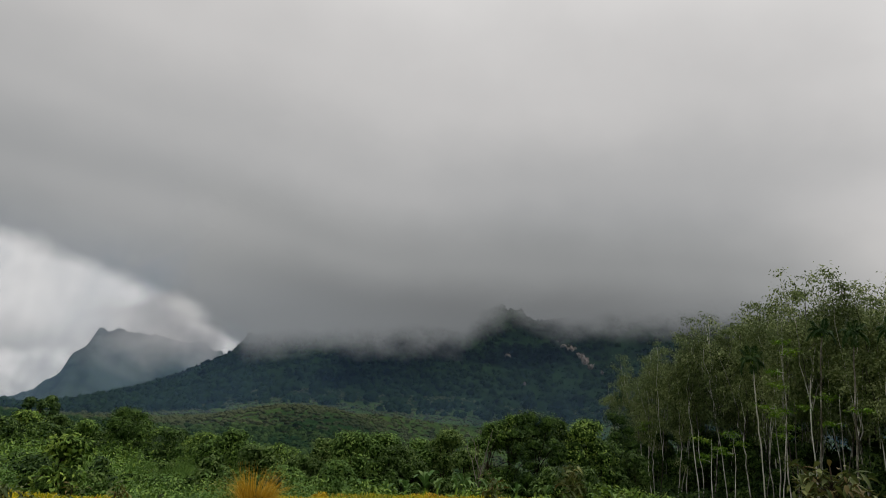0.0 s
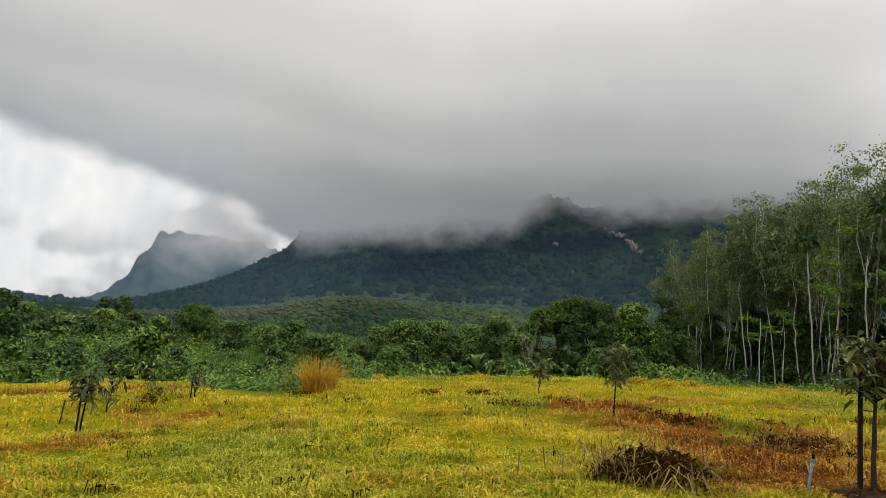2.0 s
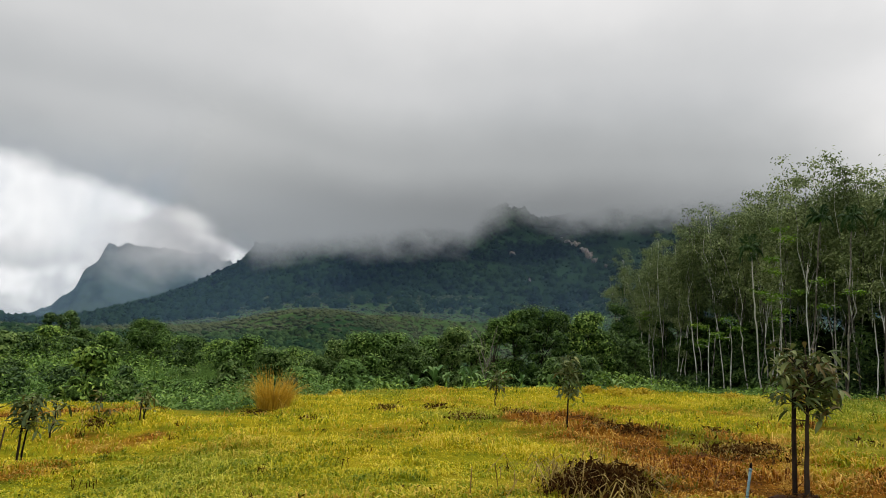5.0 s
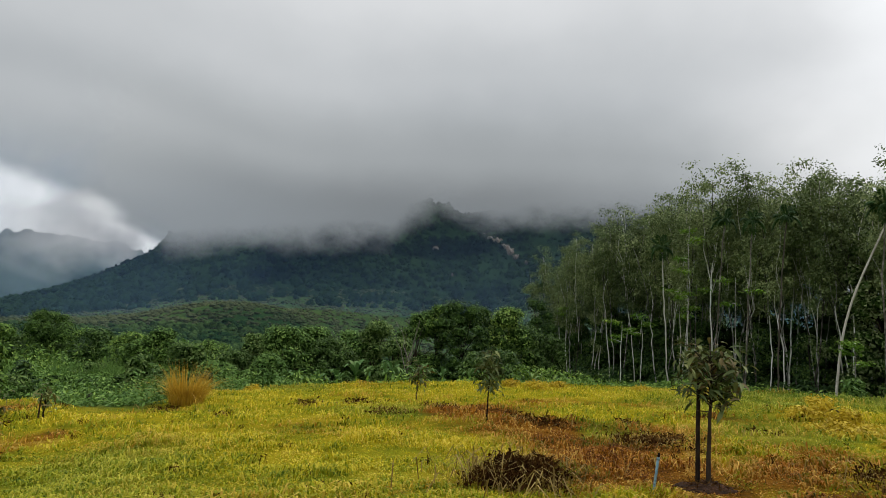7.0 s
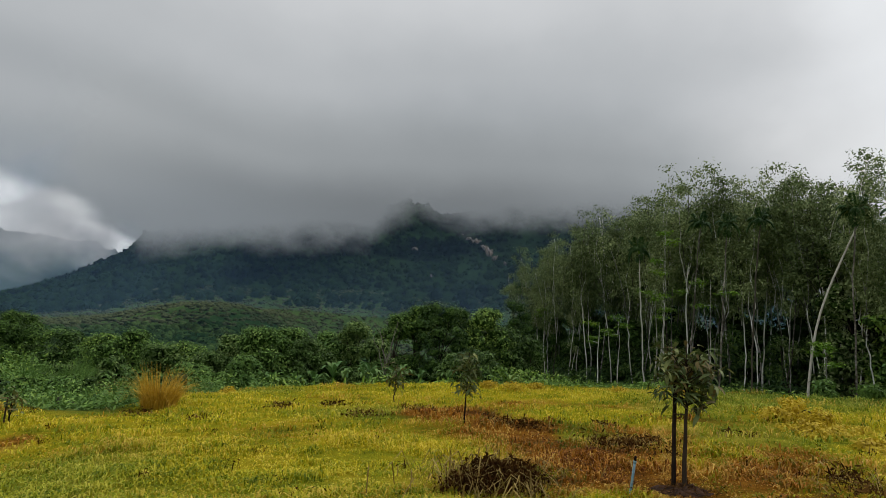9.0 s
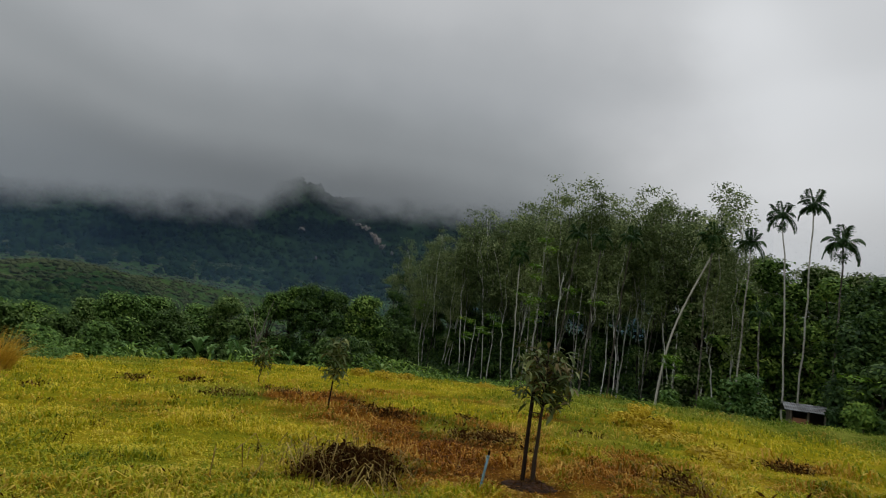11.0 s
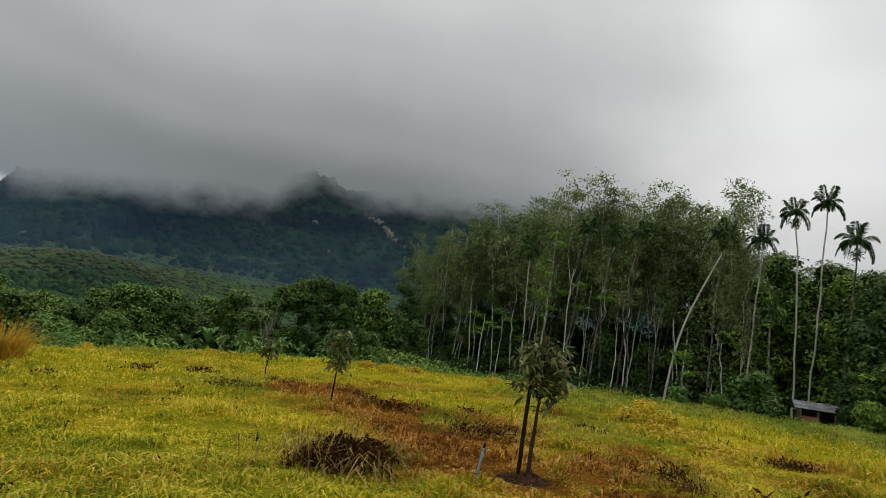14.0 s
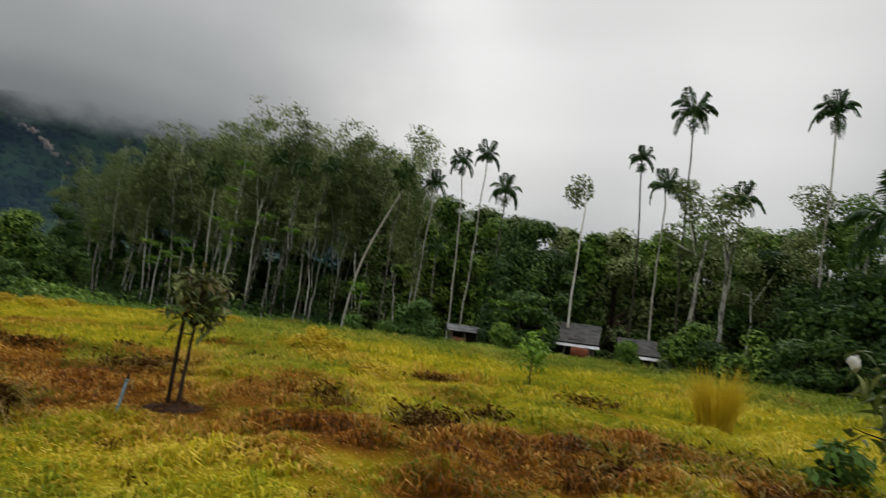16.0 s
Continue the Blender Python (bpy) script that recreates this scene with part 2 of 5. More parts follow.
def ground_material():
    m, N = material("field_soil_and_thatch")
    g = N.add("ShaderNodeNewGeometry")
    at = N.add("ShaderNodeAttribute", attribute_name="dry")
    wild = N.add("ShaderNodeAttribute", attribute_name="wild")
    fine = N.noise(g.outputs["Position"], 9.0, 6.0, 0.7)
    c = N.mix(0.52, grass_color(N, at.outputs["Fac"], g), N.ramp(fine, [(0.3, (0.018, 0.012, 0.005)), (0.7, (0.07, 0.048, 0.014))]))
    w = N.ramp(N.noise(g.outputs["Position"], 0.4, 6.0, 0.7), [(0.3, (0.02, 0.045, 0.015)), (0.7, (0.07, 0.13, 0.035))])
    return finish(N, m, N.mix(wild.outputs["Fac"], c, w), 0.95, fine, 0.08, gloss=0.0)


M_GRASS, M_GROUND = grass_material(), ground_material()


# ---------------------------------------------------------------- mesh helpers
def build(name, V, faces, mat, parent=None, label="", attrs=None, smooth=False):
    """One mesh object from arrays: V (n, 3), faces a list of (m, 3) and (m, 4) arrays."""
    faces = [np.asarray(f, dtype=np.int64) for f in (faces if isinstance(faces, list) else [faces]) if len(f)]
    me = bpy.data.meshes.new(name)
    V = np.asarray(V, dtype=np.float32)
    me.vertices.add(len(V))
    me.vertices.foreach_set("co", V.ravel())
    loops = np.concatenate([f.ravel() for f in faces])
    sizes = np.concatenate([np.full(len(f), f.shape[1]) for f in faces])
    me.loops.add(len(loops))
    me.loops.foreach_set("vertex_index", loops.astype(np.int32))
    me.polygons.add(len(sizes))
    me.polygons.foreach_set("loop_start", np.concatenate([[0], np.cumsum(sizes)[:-1]]).astype(np.int32))
    me.polygons.foreach_set("use_smooth", np.full(len(sizes), smooth))
    me.update(calc_edges=True)
    for key, values in (attrs or {}).items():
        a = me.attributes.new(key, "FLOAT", "POINT")
        a.data.foreach_set("value", np.asarray(values, dtype=np.float32))
    me.materials.append(mat)
    ob = new(name, me)
    if parent:
        ob.parent = parent
    if label:
        tagged(ob, label)
    return ob


def merge(pieces):
    """Joins (V, F) pieces whose faces are all of one size."""
    Vs, Fs, k = [], [], 0
    for V, F in pieces:
        Vs.append(V)
        Fs.append(np.asarray(F) + k)
        k += len(V)
    return np.concatenate(Vs), np.concatenate(Fs)


def tube(points, radii, sides=7):
    P = np.asarray(points, float)
    R = np.broadcast_to(np.asarray(radii, float), (len(P),))
    T = np.gradient(P, axis=0)
    T /= np.linalg.norm(T, axis=1)[:, None] + 1e-9
    up = np.where(np.abs(T[:, 2:3]) < 0.9, [[0, 0, 1.0]], [[1.0, 0, 0]])
    A = np.cross(up, T)
    A /= np.linalg.norm(A, axis=1)[:, None]
    B = np.cross(T, A)
    th = np.arange(sides) * 2 * np.pi / sides
    V = (P[:, None] + R[:, None, None] * (np.cos(th)[None, :, None] * A[:, None] + np.sin(th)[None, :, None] * B[:, None])).reshape(-1, 3)
    i, j = np.meshgrid(np.arange(len(P) - 1), np.arange(sides), indexing="ij")
    a, b = i * sides + j, i * sides + (j + 1) % sides
    F = np.stack([a, b, b + sides, a + sides], -1).reshape(-1, 4)
    c = len(V)
    V = np.concatenate([V, P[-1:]])
    k = (len(P) - 1) * sides
    F2 = np.stack([k + np.arange(sides), k + (np.arange(sides) + 1) % sides, np.full(sides, c), np.full(sides, c)], -1)
    return V, np.concatenate([F, F2[:, :4]])


def quads_ok(F):
    """Splits quads that end in a doubled corner into triangles."""
    F = np.asarray(F)
    tri = F[:, 2] == F[:, 3]
    return [F[~tri], F[tri][:, :3]]


def unit(v):
    return v / (np.linalg.norm(v, axis=-1, keepdims=True) + 1e-9)


def facing(rng, C, length, width, out, jitter=0.55, up=0.45, droop=0.25):
    """Pointed leaves at the points C whose faces turn outwards and up, as on the skin of a crown."""
    n = len(C)
    nrm = unit(out + np.array([0, 0, up]) + jitter * rng.normal(size=(n, 3)))
    d = unit(np.cross(nrm, unit(rng.normal(size=(n, 3)))) + np.array([0, 0, -droop]))
    s = unit(np.cross(nrm, d))
    L = (length * rng.uniform(0.6, 1.3, n))[:, None]
    W = (width * rng.uniform(0.6, 1.3, n))[:, None]
    V = np.stack([C, C + d * L * 0.45 + s * W * 0.5, C + d * L, C + d * L * 0.45 - s * W * 0.5], 1).reshape(-1, 3)
    return V, np.arange(4 * n).reshape(-1, 4)


def leaves(rng, C, length, width, flat=0.5, droop=0.0, out=None):
    """Pointed four-cornered leaves at the points C, turned at random; flat pulls them level, droop tips them down."""
    n = len(C)
    d = unit(rng.normal(size=(n, 3)))
    if out is not None:
        d = unit(d + out)
    d[:, 2] *= 1 - flat
    d[:, 2] -= droop
    d = unit(d)
    s = unit(np.cross(d, unit(rng.normal(size=(n, 3)) * (1 - flat) + np.array([0, 0, 0.6 + flat]))))
    L = (length * rng.uniform(0.6, 1.3, n))[:, None]
    W = (width * rng.uniform(0.6, 1.3, n))[:, None]
    V = np.stack([C, C + d * L * 0.45 + s * W * 0.5, C + d * L, C + d * L * 0.45 - s * W * 0.5], 1).reshape(-1, 3)
    return V, np.arange(4 * n).reshape(-1, 4)


def blob_points(rng, centres, radii, n, squash=0.7, shell=0.6):
    """Points spread in lumps round the centres, most of them near each lump's skin."""
    k = rng.choice(len(centres), n, p=(np.asarray(radii) ** 2) / np.sum(np.asarray(radii) ** 2))
    d = unit(rng.normal(size=(n, 3)))
    r = np.where(rng.random(n) < shell, rng.uniform(0.75, 1.05, n), rng.random(n) ** 0.5)
    off = d * (np.asarray(radii)[k] * r)[:, None]
    off[:, 2] *= squash
    return np.asarray(centres)[k] + off, d


ICO = bmesh.new()
bmesh.ops.create_icosphere(ICO, subdivisions=1, radius=1.0)
ICO_V = np.array([v.co for v in ICO.verts])
ICO_F = np.array([[v.index for v in f.verts] for f in ICO.faces])
ICO.free()


def cores(rng, centres, radii, squash=0.7, size=0.68):
    """Added uneven closed bodies in each lump, for dense leafage that keeps light out."""
    C, r = np.asarray(centres), np.asarray(radii)
    n = len(r)
    V = ICO_V[None] * (size * r)[:, None, None] * rng.uniform(0.65, 1.2, (n, len(ICO_V), 1))
    V[..., 2] *= squash
    V = (C[:, None] + V).reshape(-1, 3)
    return V, (np.arange(n)[:, None, None] * len(ICO_V) + ICO_F[None]).reshape(-1, 3)


# ---------------------------------------------------------------- ground
def sstep(a, b, v):
    t = np.clip((v - a) / (b - a), 0, 1)
    return t * t * (3 - 2 * t)


def wavy(x, y, s, seed=0):
    """A cheap smooth noise of about -1 to 1 on arrays."""
    r = np.random.default_rng(seed)
    v = 0
    for k in range(5):
        a, p = r.uniform(0, 6.28), r.uniform(0, 6.28)
        f = s * (0.7 + 0.33 * k)
        v = v + np.sin((x * np.cos(a) + y * np.sin(a)) * f + p + 1.3 * np.sin((x * np.sin(a) - y * np.cos(a)) * f * 0.6 + p * 2))
    return v / 3.0


def gz(x, y):
    """Height of the ground, in metres over the ground at the camera's feet."""
    x, y = np.asarray(x, float), np.asarray(y, float)
    r = np.hypot(x, y) + 1e-6
    az = np.degrees(np.arctan2(x, y))
    k = np.where(r > 40, (40 + 12 * np.tanh((r - 40) / 12)) / r, 1.0)
    xs, ys = x * k, y * k
    z = 0.0675 * xs - 0.0175 * np.sqrt(xs * xs + 9) + 0.0525 + 0.02 * ys
    edge = np.interp(az, [-60, -36, -30, -26, -17, 0, 16, 40, 80], [26, 26, 22, 20, 27, 30, 31, 29, 27])
    z = z - np.interp(az, [-40, -20, 0, 20, 45, 80], [0.3, 0.9, 1.2, 0.5, 1.7, 1.7]) * sstep(0, 7, r - edge) * (np.abs(az) < 100)
    z = z + (0.05 * wavy(x, y, 1.1, 1) + 0.10 * wavy(x, y, 0.35, 2) + 0.075 * sstep(15, 35, az) * wavy(x, y, 2.1, 13)) * np.clip(r / 6, 0, 1) * (1 - sstep(60, 120, r))
    z = z + 3.0 * wavy(x, y, 0.012, 3) * sstep(90, 400, r)
    return z


def field_edge(az):
    return np.interp(az, [-60, -36, -31, -28, -24, -17, -8, 4, 16, 32, 50, 75, 90], [27, 27, 25, 19, 19.5, 27, 30, 30, 31, 33, 31, 28, 26])


DRY_SPOTS = [(18, 9.2, 9, 1.5, 1.0), (30, 12.5, 6, 1.4, 0.8), (9, 13.0, 6, 2.2, 1.0), (22, 17.0, 7, 1.0, 0.6),
             (50, 7.8, 11, 1.6, 0.95), (62, 9.5, 9, 1.2, 0.8), (72, 7.5, 9, 1.6, 0.9), (44, 11.5, 6, 0.9, 0.7), (57, 12.5, 6, 0.9, 0.6), (14, 10.6, 9, 2.2, 1.1), (3, 16.5, 6, 3.5, 1.0), (20, 14.5, 7, 1.6, 0.7), (28, 10.0, 8, 1.8, 0.85), (10, 21.5, 9, 1.6, 0.6), (36, 7.6, 9, 1.4, 0.95), (12, 11.3, 8, 2.2, 0.9), (20, 12.5, 7, 1.3, 0.7), (24, 8.2, 7, 1.3, 0.75), (8, 14.0, 6, 2.2, 0.8), (4, 18.5, 7, 2.5, 0.75), (27, 7.2, 12, 1.0, 0.8),
             (12, 8.3, 4, 1.0, 0.8), (46, 8.5, 9, 1.0, 0.75), (58, 7.0, 10, 1.2, 0.8), (42, 15.0, 4, 1.4, 0.8), (-33, 14.5, 5, 1.0, 0.7), (-41, 11.5, 7, 0.8, 0.8), (34, 5.9, 8, 1.0, 0.75), (46, 6.3, 8, 1.0, 0.8), (-40, 22, 7, 2.5, 0.9), (-33, 21, 3, 2.0, 0.8), (35, 11.0, 8, 0.8, 0.4)]


def dryness(x, y):
    r, az = np.hypot(x, y), np.degrees(np.arctan2(x, y))
    a2, r2 = az + 2.0 * wavy(x, y, 1.3, 5), r + 0.5 * wavy(x, y, 1.7, 6)
    v = 0.19 + 0.20 * wavy(x, y, 0.9, 7) + 0.07 * wavy(x, y, 3.1, 19)
    for a0, r0, ra, rr, k in DRY_SPOTS:
        v = np.maximum(v, k * np.exp(-(((a2 - a0) / ra) ** 2) - ((r2 - r0) / rr) ** 2) + 0.1 * wavy(x, y, 2.5, 8))
    return np.clip(v, 0, 1)


def lushness(x, y):
    r, az = np.hypot(x, y), np.degrees(np.arctan2(x, y))
    strip = sstep(-11, -5, r - field_edge(az) + 1.2 * wavy(x, y, 0.6, 9)) * sstep(12, 30, az)
    near = 0.25 * sstep(11, 7, r + wavy(x, y, 0.9, 14)) * sstep(9, 3, az + 2 * wavy(x, y, 0.7, 15))
    return np.clip(1.0 * strip + near + 0.55 * sstep(0.25, 0.9, wavy(x, y, 0.42, 10)), 0, 1)


def ground():
    nA = 240
    R = np.concatenate([[0.0], np.geomspace(0.5, 60, 100), np.geomspace(64, 4700, 36)])
    A = np.arange(nA) * 2 * np.pi / nA
    X, Y = np.outer(R, np.sin(A)), np.outer(R, np.cos(A))
    V = np.stack([X, Y, gz(X, Y)], -1).reshape(-1, 3)
    i, j = np.meshgrid(np.arange(len(R) - 1), np.arange(nA), indexing="ij")
    a, b = i * nA + j, i * nA + (j + 1) % nA
    F = np.stack([a, a + nA, b + nA, b], -1).reshape(-1, 4)
    r, az = np.hypot(V[:, 0], V[:, 1]), np.degrees(np.arctan2(V[:, 0], V[:, 1]))
    wild = sstep(-1, 2, r - field_edge(az))
    ob = build("ground", V, F, M_GROUND, attrs={"dry": dryness(V[:, 0], V[:, 1]), "wild": wild, "lush": lushness(V[:, 0], V[:, 1])}, smooth=True)
    return tagged(ob, "gently rising field of sprayed, yellowing grass with brown dead patches", "ground", kind="structure")


ground()


def blades(rng, x, y, z, h, w, lean=0.5):
    """Bent blades of two pieces each: (V, quads, tips)."""
    n = len(x)
    a = rng.uniform(0, 6.283, n)
    out = np.stack([np.cos(a), np.sin(a), np.zeros(n)], -1)
    side = np.stack([-np.sin(a), np.cos(a), np.zeros(n)], -1) * (w * rng.uniform(0.6, 1.3, n))[:, None] * 0.5
    base = np.stack([x, y, z], -1)
    hh = (h * rng.uniform(0.5, 1.25, n))[:, None]
    k = (lean * rng.uniform(0.3, 1.4, n))[:, None]
    up = np.array([0, 0, 1.0])
    mid = base + up * hh * 0.65 + out * hh * 0.35 * k
    tip = base + up * hh * (1.0 - 0.45 * k) + out * hh * 1.0 * k
    V = np.stack([base - side * 0.7, base + side * 0.7, mid + side, mid - side, tip], 1).reshape(-1, 3)
    o = 5 * np.arange(n)[:, None]
    return V, o + np.array([0, 1, 2, 3]), o + np.array([3, 2, 4])


def grass(name, seed, n, r0, r1, h, w, label, lean=1.15, a0=-50, a1=84):
    rng = np.random.default_rng(seed)
    r = np.sqrt(rng.uniform(r0 * r0, r1 * r1, n))
    az = rng.uniform(a0, a1, n)
    x, y = r * np.sin(np.radians(az)), r * np.cos(np.radians(az))
    ok = r < field_edge(az) + 1.0 * wavy(x, y, 0.8, 4)
    x, y = x[ok], y[ok]
    rough = 1 + 0.9 * sstep(12, 30, np.degrees(np.arctan2(x, y)))
    lush = 0.8 + rough * (0.38 * wavy(x, y, 1.6, 11) + 0.45 * wavy(x, y, 4.2, 12))
    V, Q, T = blades(rng, x, y, gz(x, y) - 0.02, h * np.clip(lush, 0.3, 2.4), w, lean)
    ob = build(name, V, [Q, T], M_GRASS, attrs={"dry": np.repeat(dryness(x, y), 5), "lush": np.repeat(lushness(x, y), 5)})
    return tagged(ob, label, "grass", kind="stuff")


grass("grass", 1, 112000, 3.2, 13, 0.13, 0.021, "ankle-high broad-bladed grass, yellow-green and withering")
grass("grass", 3, 4000, 3.2, 15, 0.19, 0.015, "longer arching blades that stand over the withering grass", 1.4)
grass("grass", 4, 7000, 0.7, 3.3, 0.14, 0.018, "trodden yellow-green grass underfoot")
grass("grass", 5, 14000, 0.7, 8.0, 0.20, 0.026, "yellow-green grass on the near side of the field", 1.15, 84, 310)
grass("grass", 2, 102000, 12.5, 34, 0.15, 0.030, "yellow and brown sprayed grass further over the field")

# ---------------------------------------------------------------- mountains
def far_material(name, lo, hi, paler_below=0.0):
    m, N = material(name)
    g = N.add("ShaderNodeNewGeometry")
    n1 = N.noise(g.outputs["Position"], 0.006, 4.0)
    n2 = N.noise(g.outputs["Position"], 0.05, 5.0, 0.65)
    v = N.math("ADD", N.math("MULTIPLY", N.math("SUBTRACT", n1, 0.5), 2.6), N.math("ADD", N.math("MULTIPLY", n2, 0.8), N.math("ADD", -0.16 if paler_below else -0.05, N.math("MULTIPLY", g.outputs["Random Per Island"], 0.34))))
    n3 = N.noise(g.outputs["Position"], 0.42, 4.0, 0.6)
    v = N.math("ADD", v, N.math("MULTIPLY", N.math("SUBTRACT", n3, 0.5), 0.7))
    # paler from this height down to the foot of the slope
    if paler_below:
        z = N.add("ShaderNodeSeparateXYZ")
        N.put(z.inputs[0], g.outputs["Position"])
        v = N.math("ADD", v, N.math("MULTIPLY", N.step(z.outputs[2], paler_below, 0.0), 0.52))
    return finish(N, m, N.ramp(v, [(0.1, lo), (0.9, hi)]), 0.9, n3, 1.6, gloss=0.0)


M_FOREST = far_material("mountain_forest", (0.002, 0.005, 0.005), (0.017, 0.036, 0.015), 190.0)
M_PLANT = far_material("hill_plantation", (0.042, 0.058, 0.026), (0.082, 0.096, 0.044))
M_FOOT = far_material("foothill_leaves", (0.014, 0.036, 0.012), (0.066, 0.108, 0.030))
# far forest paler and bluer than the near one: haze put into its colour
M_FARMT = far_material("hazed_far_forest", (0.012, 0.024, 0.024), (0.05, 0.075, 0.06))


def cliff_material():
    m, N = material("limestone")
    g = N.add("ShaderNodeNewGeometry")
    p = N.vec("MULTIPLY", g.outputs["Position"], (1, 1, 0.35))
    n = N.noise(p, 0.12, 6.0, 0.7)
    return finish(N, m, N.ramp(n, [(0.3, (0.03, 0.03, 0.022)), (0.5, (0.16, 0.125, 0.10)), (0.75, (0.36, 0.31, 0.265))]), 0.9, n, 2.0)


M_CLIFF = cliff_material()
RIDGE_AZ = [-60, -44, -38, -35, -31, -28, -24.7, -22, -18, -10, -4, 2, 6, 12, 20, 30, 45, 60, 80]
RIDGE_EL = [0.2, 0.3, 0.7, 1.7, 3.4, 4.9, 7.0, 9.4, 11.6, 13.2, 13.6, 13.2, 14.6, 16.5, 17.5, 16, 12, 6, 3]


def mount_z(az, r):
    """The near mountain: foothill, slope, ridge, and the knob that shows under the cloud."""
    R = 1320 + 60 * np.sin(np.radians(az) * 7)
    top = R * np.tan(np.radians(np.interp(az, RIDGE_AZ, RIDGE_EL))) * (1 - 0.8 * sstep(24, 38, az))
    t = (r - 420) / (R - 420)
    prof = np.where(t < 1, np.clip(t, 0, 1) ** 1.25, np.clip(1 - 0.9 * (t - 1), 0, 1))
    x, y = r * np.sin(np.radians(az)), r * np.cos(np.radians(az))
    z = top * prof * (1 + 0.10 * wavy(x, y, 0.012, 21) * np.clip(1.15 - t, 0, 1) + 0.05 * wavy(x, y, 0.03, 22) * np.clip(1.1 - t, 0, 1))
    knob = sstep(-4.2, -0.9, az + 0.3 * np.sin(r * 0.05)) * np.exp(-(np.maximum(az + 0.6, 0) / 2.2) ** 2) * np.exp(-((r - 1230) / 110) ** 2) * (27 + 6 * np.sin(az * 3.1 + 1) + 4 * np.sin(az * 7.3))
    shoulder = np.exp(-((az - 2.9) / 0.9) ** 2) * np.exp(-((r - 1220) / 90) ** 2) * 18
    crag = np.exp(-((az + 23.6) / 0.55) ** 2) * np.exp(-((r - 1300) / 80) ** 2) * 16
    hill = 24 * np.exp(-((az + 17) / 9.0) ** 2) * np.exp(-((r - 430) / 90) ** 2)
    rise = 5 * sstep(200, 420, r)
    return z + knob + shoulder + crag + hill + rise - 2


def slope(name, A, R, mat, label, category):
    AA, RR = np.meshgrid(A, R)
    V = np.stack([RR * np.sin(np.radians(AA)), RR * np.cos(np.radians(AA)), mount_z(AA, RR)], -1).reshape(-1, 3)
    n = len(A)
    i, j = np.meshgrid(np.arange(len(R) - 1), np.arange(n - 1), indexing="ij")
    a = i * n + j
    F = np.stack([a, a + n, a + n + 1, a + 1], -1).reshape(-1, 4)
    return tagged(build(name, V, F, mat, smooth=True), label, category, kind="structure")


def mountain():
    slope("foothill", np.linspace(-62, 82, 240), np.linspace(190, 640, 46), M_FOOT, "low foothill under grey-green plantation", "hill")
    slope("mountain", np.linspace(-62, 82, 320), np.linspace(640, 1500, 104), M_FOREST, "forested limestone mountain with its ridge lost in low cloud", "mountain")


def canopy(rng, name, az, r, size, mat, label, rings, tall=0.9):
    """Tree crowns far off: uneven domes, no two of one shape, sunk into one another."""
    n = len(az)
    x, y = r * np.sin(np.radians(az)), r * np.cos(np.radians(az))
    base = np.stack([x, y, mount_z(az, r) - 0.15 * size], -1)
    vs, off, faces, k0 = [], [], [], 0
    for h, w, k in rings:
        a = np.arange(k) * 2 * np.pi / k + h * 2.3
        jig = rng.uniform(0.6, 1.35, (n, k))
        vs.append(np.stack([w * np.cos(a) * jig, w * np.sin(a) * jig, h * tall * rng.uniform(0.7, 1.3, (n, k)) + 0 * a], -1))
        off.append(k0)
        k0 += k
    vs.append(np.stack([rng.normal(size=(n, 1)) * 0.15, rng.normal(size=(n, 1)) * 0.15, tall * rng.uniform(1.0, 1.4, (n, 1))], -1))
    for q in range(len(rings) - 1):
        k1, k2, o1, o2 = rings[q][2], rings[q + 1][2], off[q], off[q + 1]
        i1 = i2 = 0
        while i1 < k1 or i2 < k2:
            if i2 >= k2 or (i1 < k1 and i1 / k1 <= i2 / k2):
                faces.append((o1 + i1 % k1, o1 + (i1 + 1) % k1, o2 + i2 % k2))
                i1 += 1
            else:
                faces.append((o1 + i1 % k1, o2 + (i2 + 1) % k2, o2 + i2 % k2))
                i2 += 1
    k, o = rings[-1][2], off[-1]
    faces += [(o + q, o + (q + 1) % k, k0) for q in range(k)]
    L = np.concatenate(vs, 1)
    turn = rng.uniform(0, 6.28, n)
    c, s = np.cos(turn)[:, None], np.sin(turn)[:, None]
    L = np.stack([L[..., 0] * c - L[..., 1] * s, L[..., 0] * s + L[..., 1] * c, L[..., 2]], -1)
    V = (base[:, None] + L * size[:, None, None]).reshape(-1, 3)
    F = (np.arange(n)[:, None, None] * L.shape[1] + np.array(faces)[None]).reshape(-1, 3)
    return tagged(build(name, V, F, mat, smooth=True), label, "forest", kind="stuff")


BIG, SMALL = ((0.0, 0.85, 5), (0.5, 1.0, 6), (0.95, 0.6, 5)), ((0.0, 0.9, 4), (0.6, 0.9, 5))
mountain()
rng = np.random.default_rng(5)
n = 7800
az, r = rng.uniform(-44, 26, n), np.sqrt(rng.uniform(600 ** 2, 1340 ** 2, n))
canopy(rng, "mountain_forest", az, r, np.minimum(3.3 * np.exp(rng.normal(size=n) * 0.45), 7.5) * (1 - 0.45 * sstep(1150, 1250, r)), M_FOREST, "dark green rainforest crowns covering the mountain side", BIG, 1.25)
n = 2400
az, r = rng.uniform(-44, 26, n), rng.uniform(220, 350, n)
canopy(rng, "foothill_trees", az, r, rng.uniform(1.4, 3.2, n), M_FOOT, "mixed green trees on the lower ground before the mountain", BIG, 1.0)
n = 8000
az, r = rng.uniform(-44, 26, n), rng.uniform(330, 690, n)
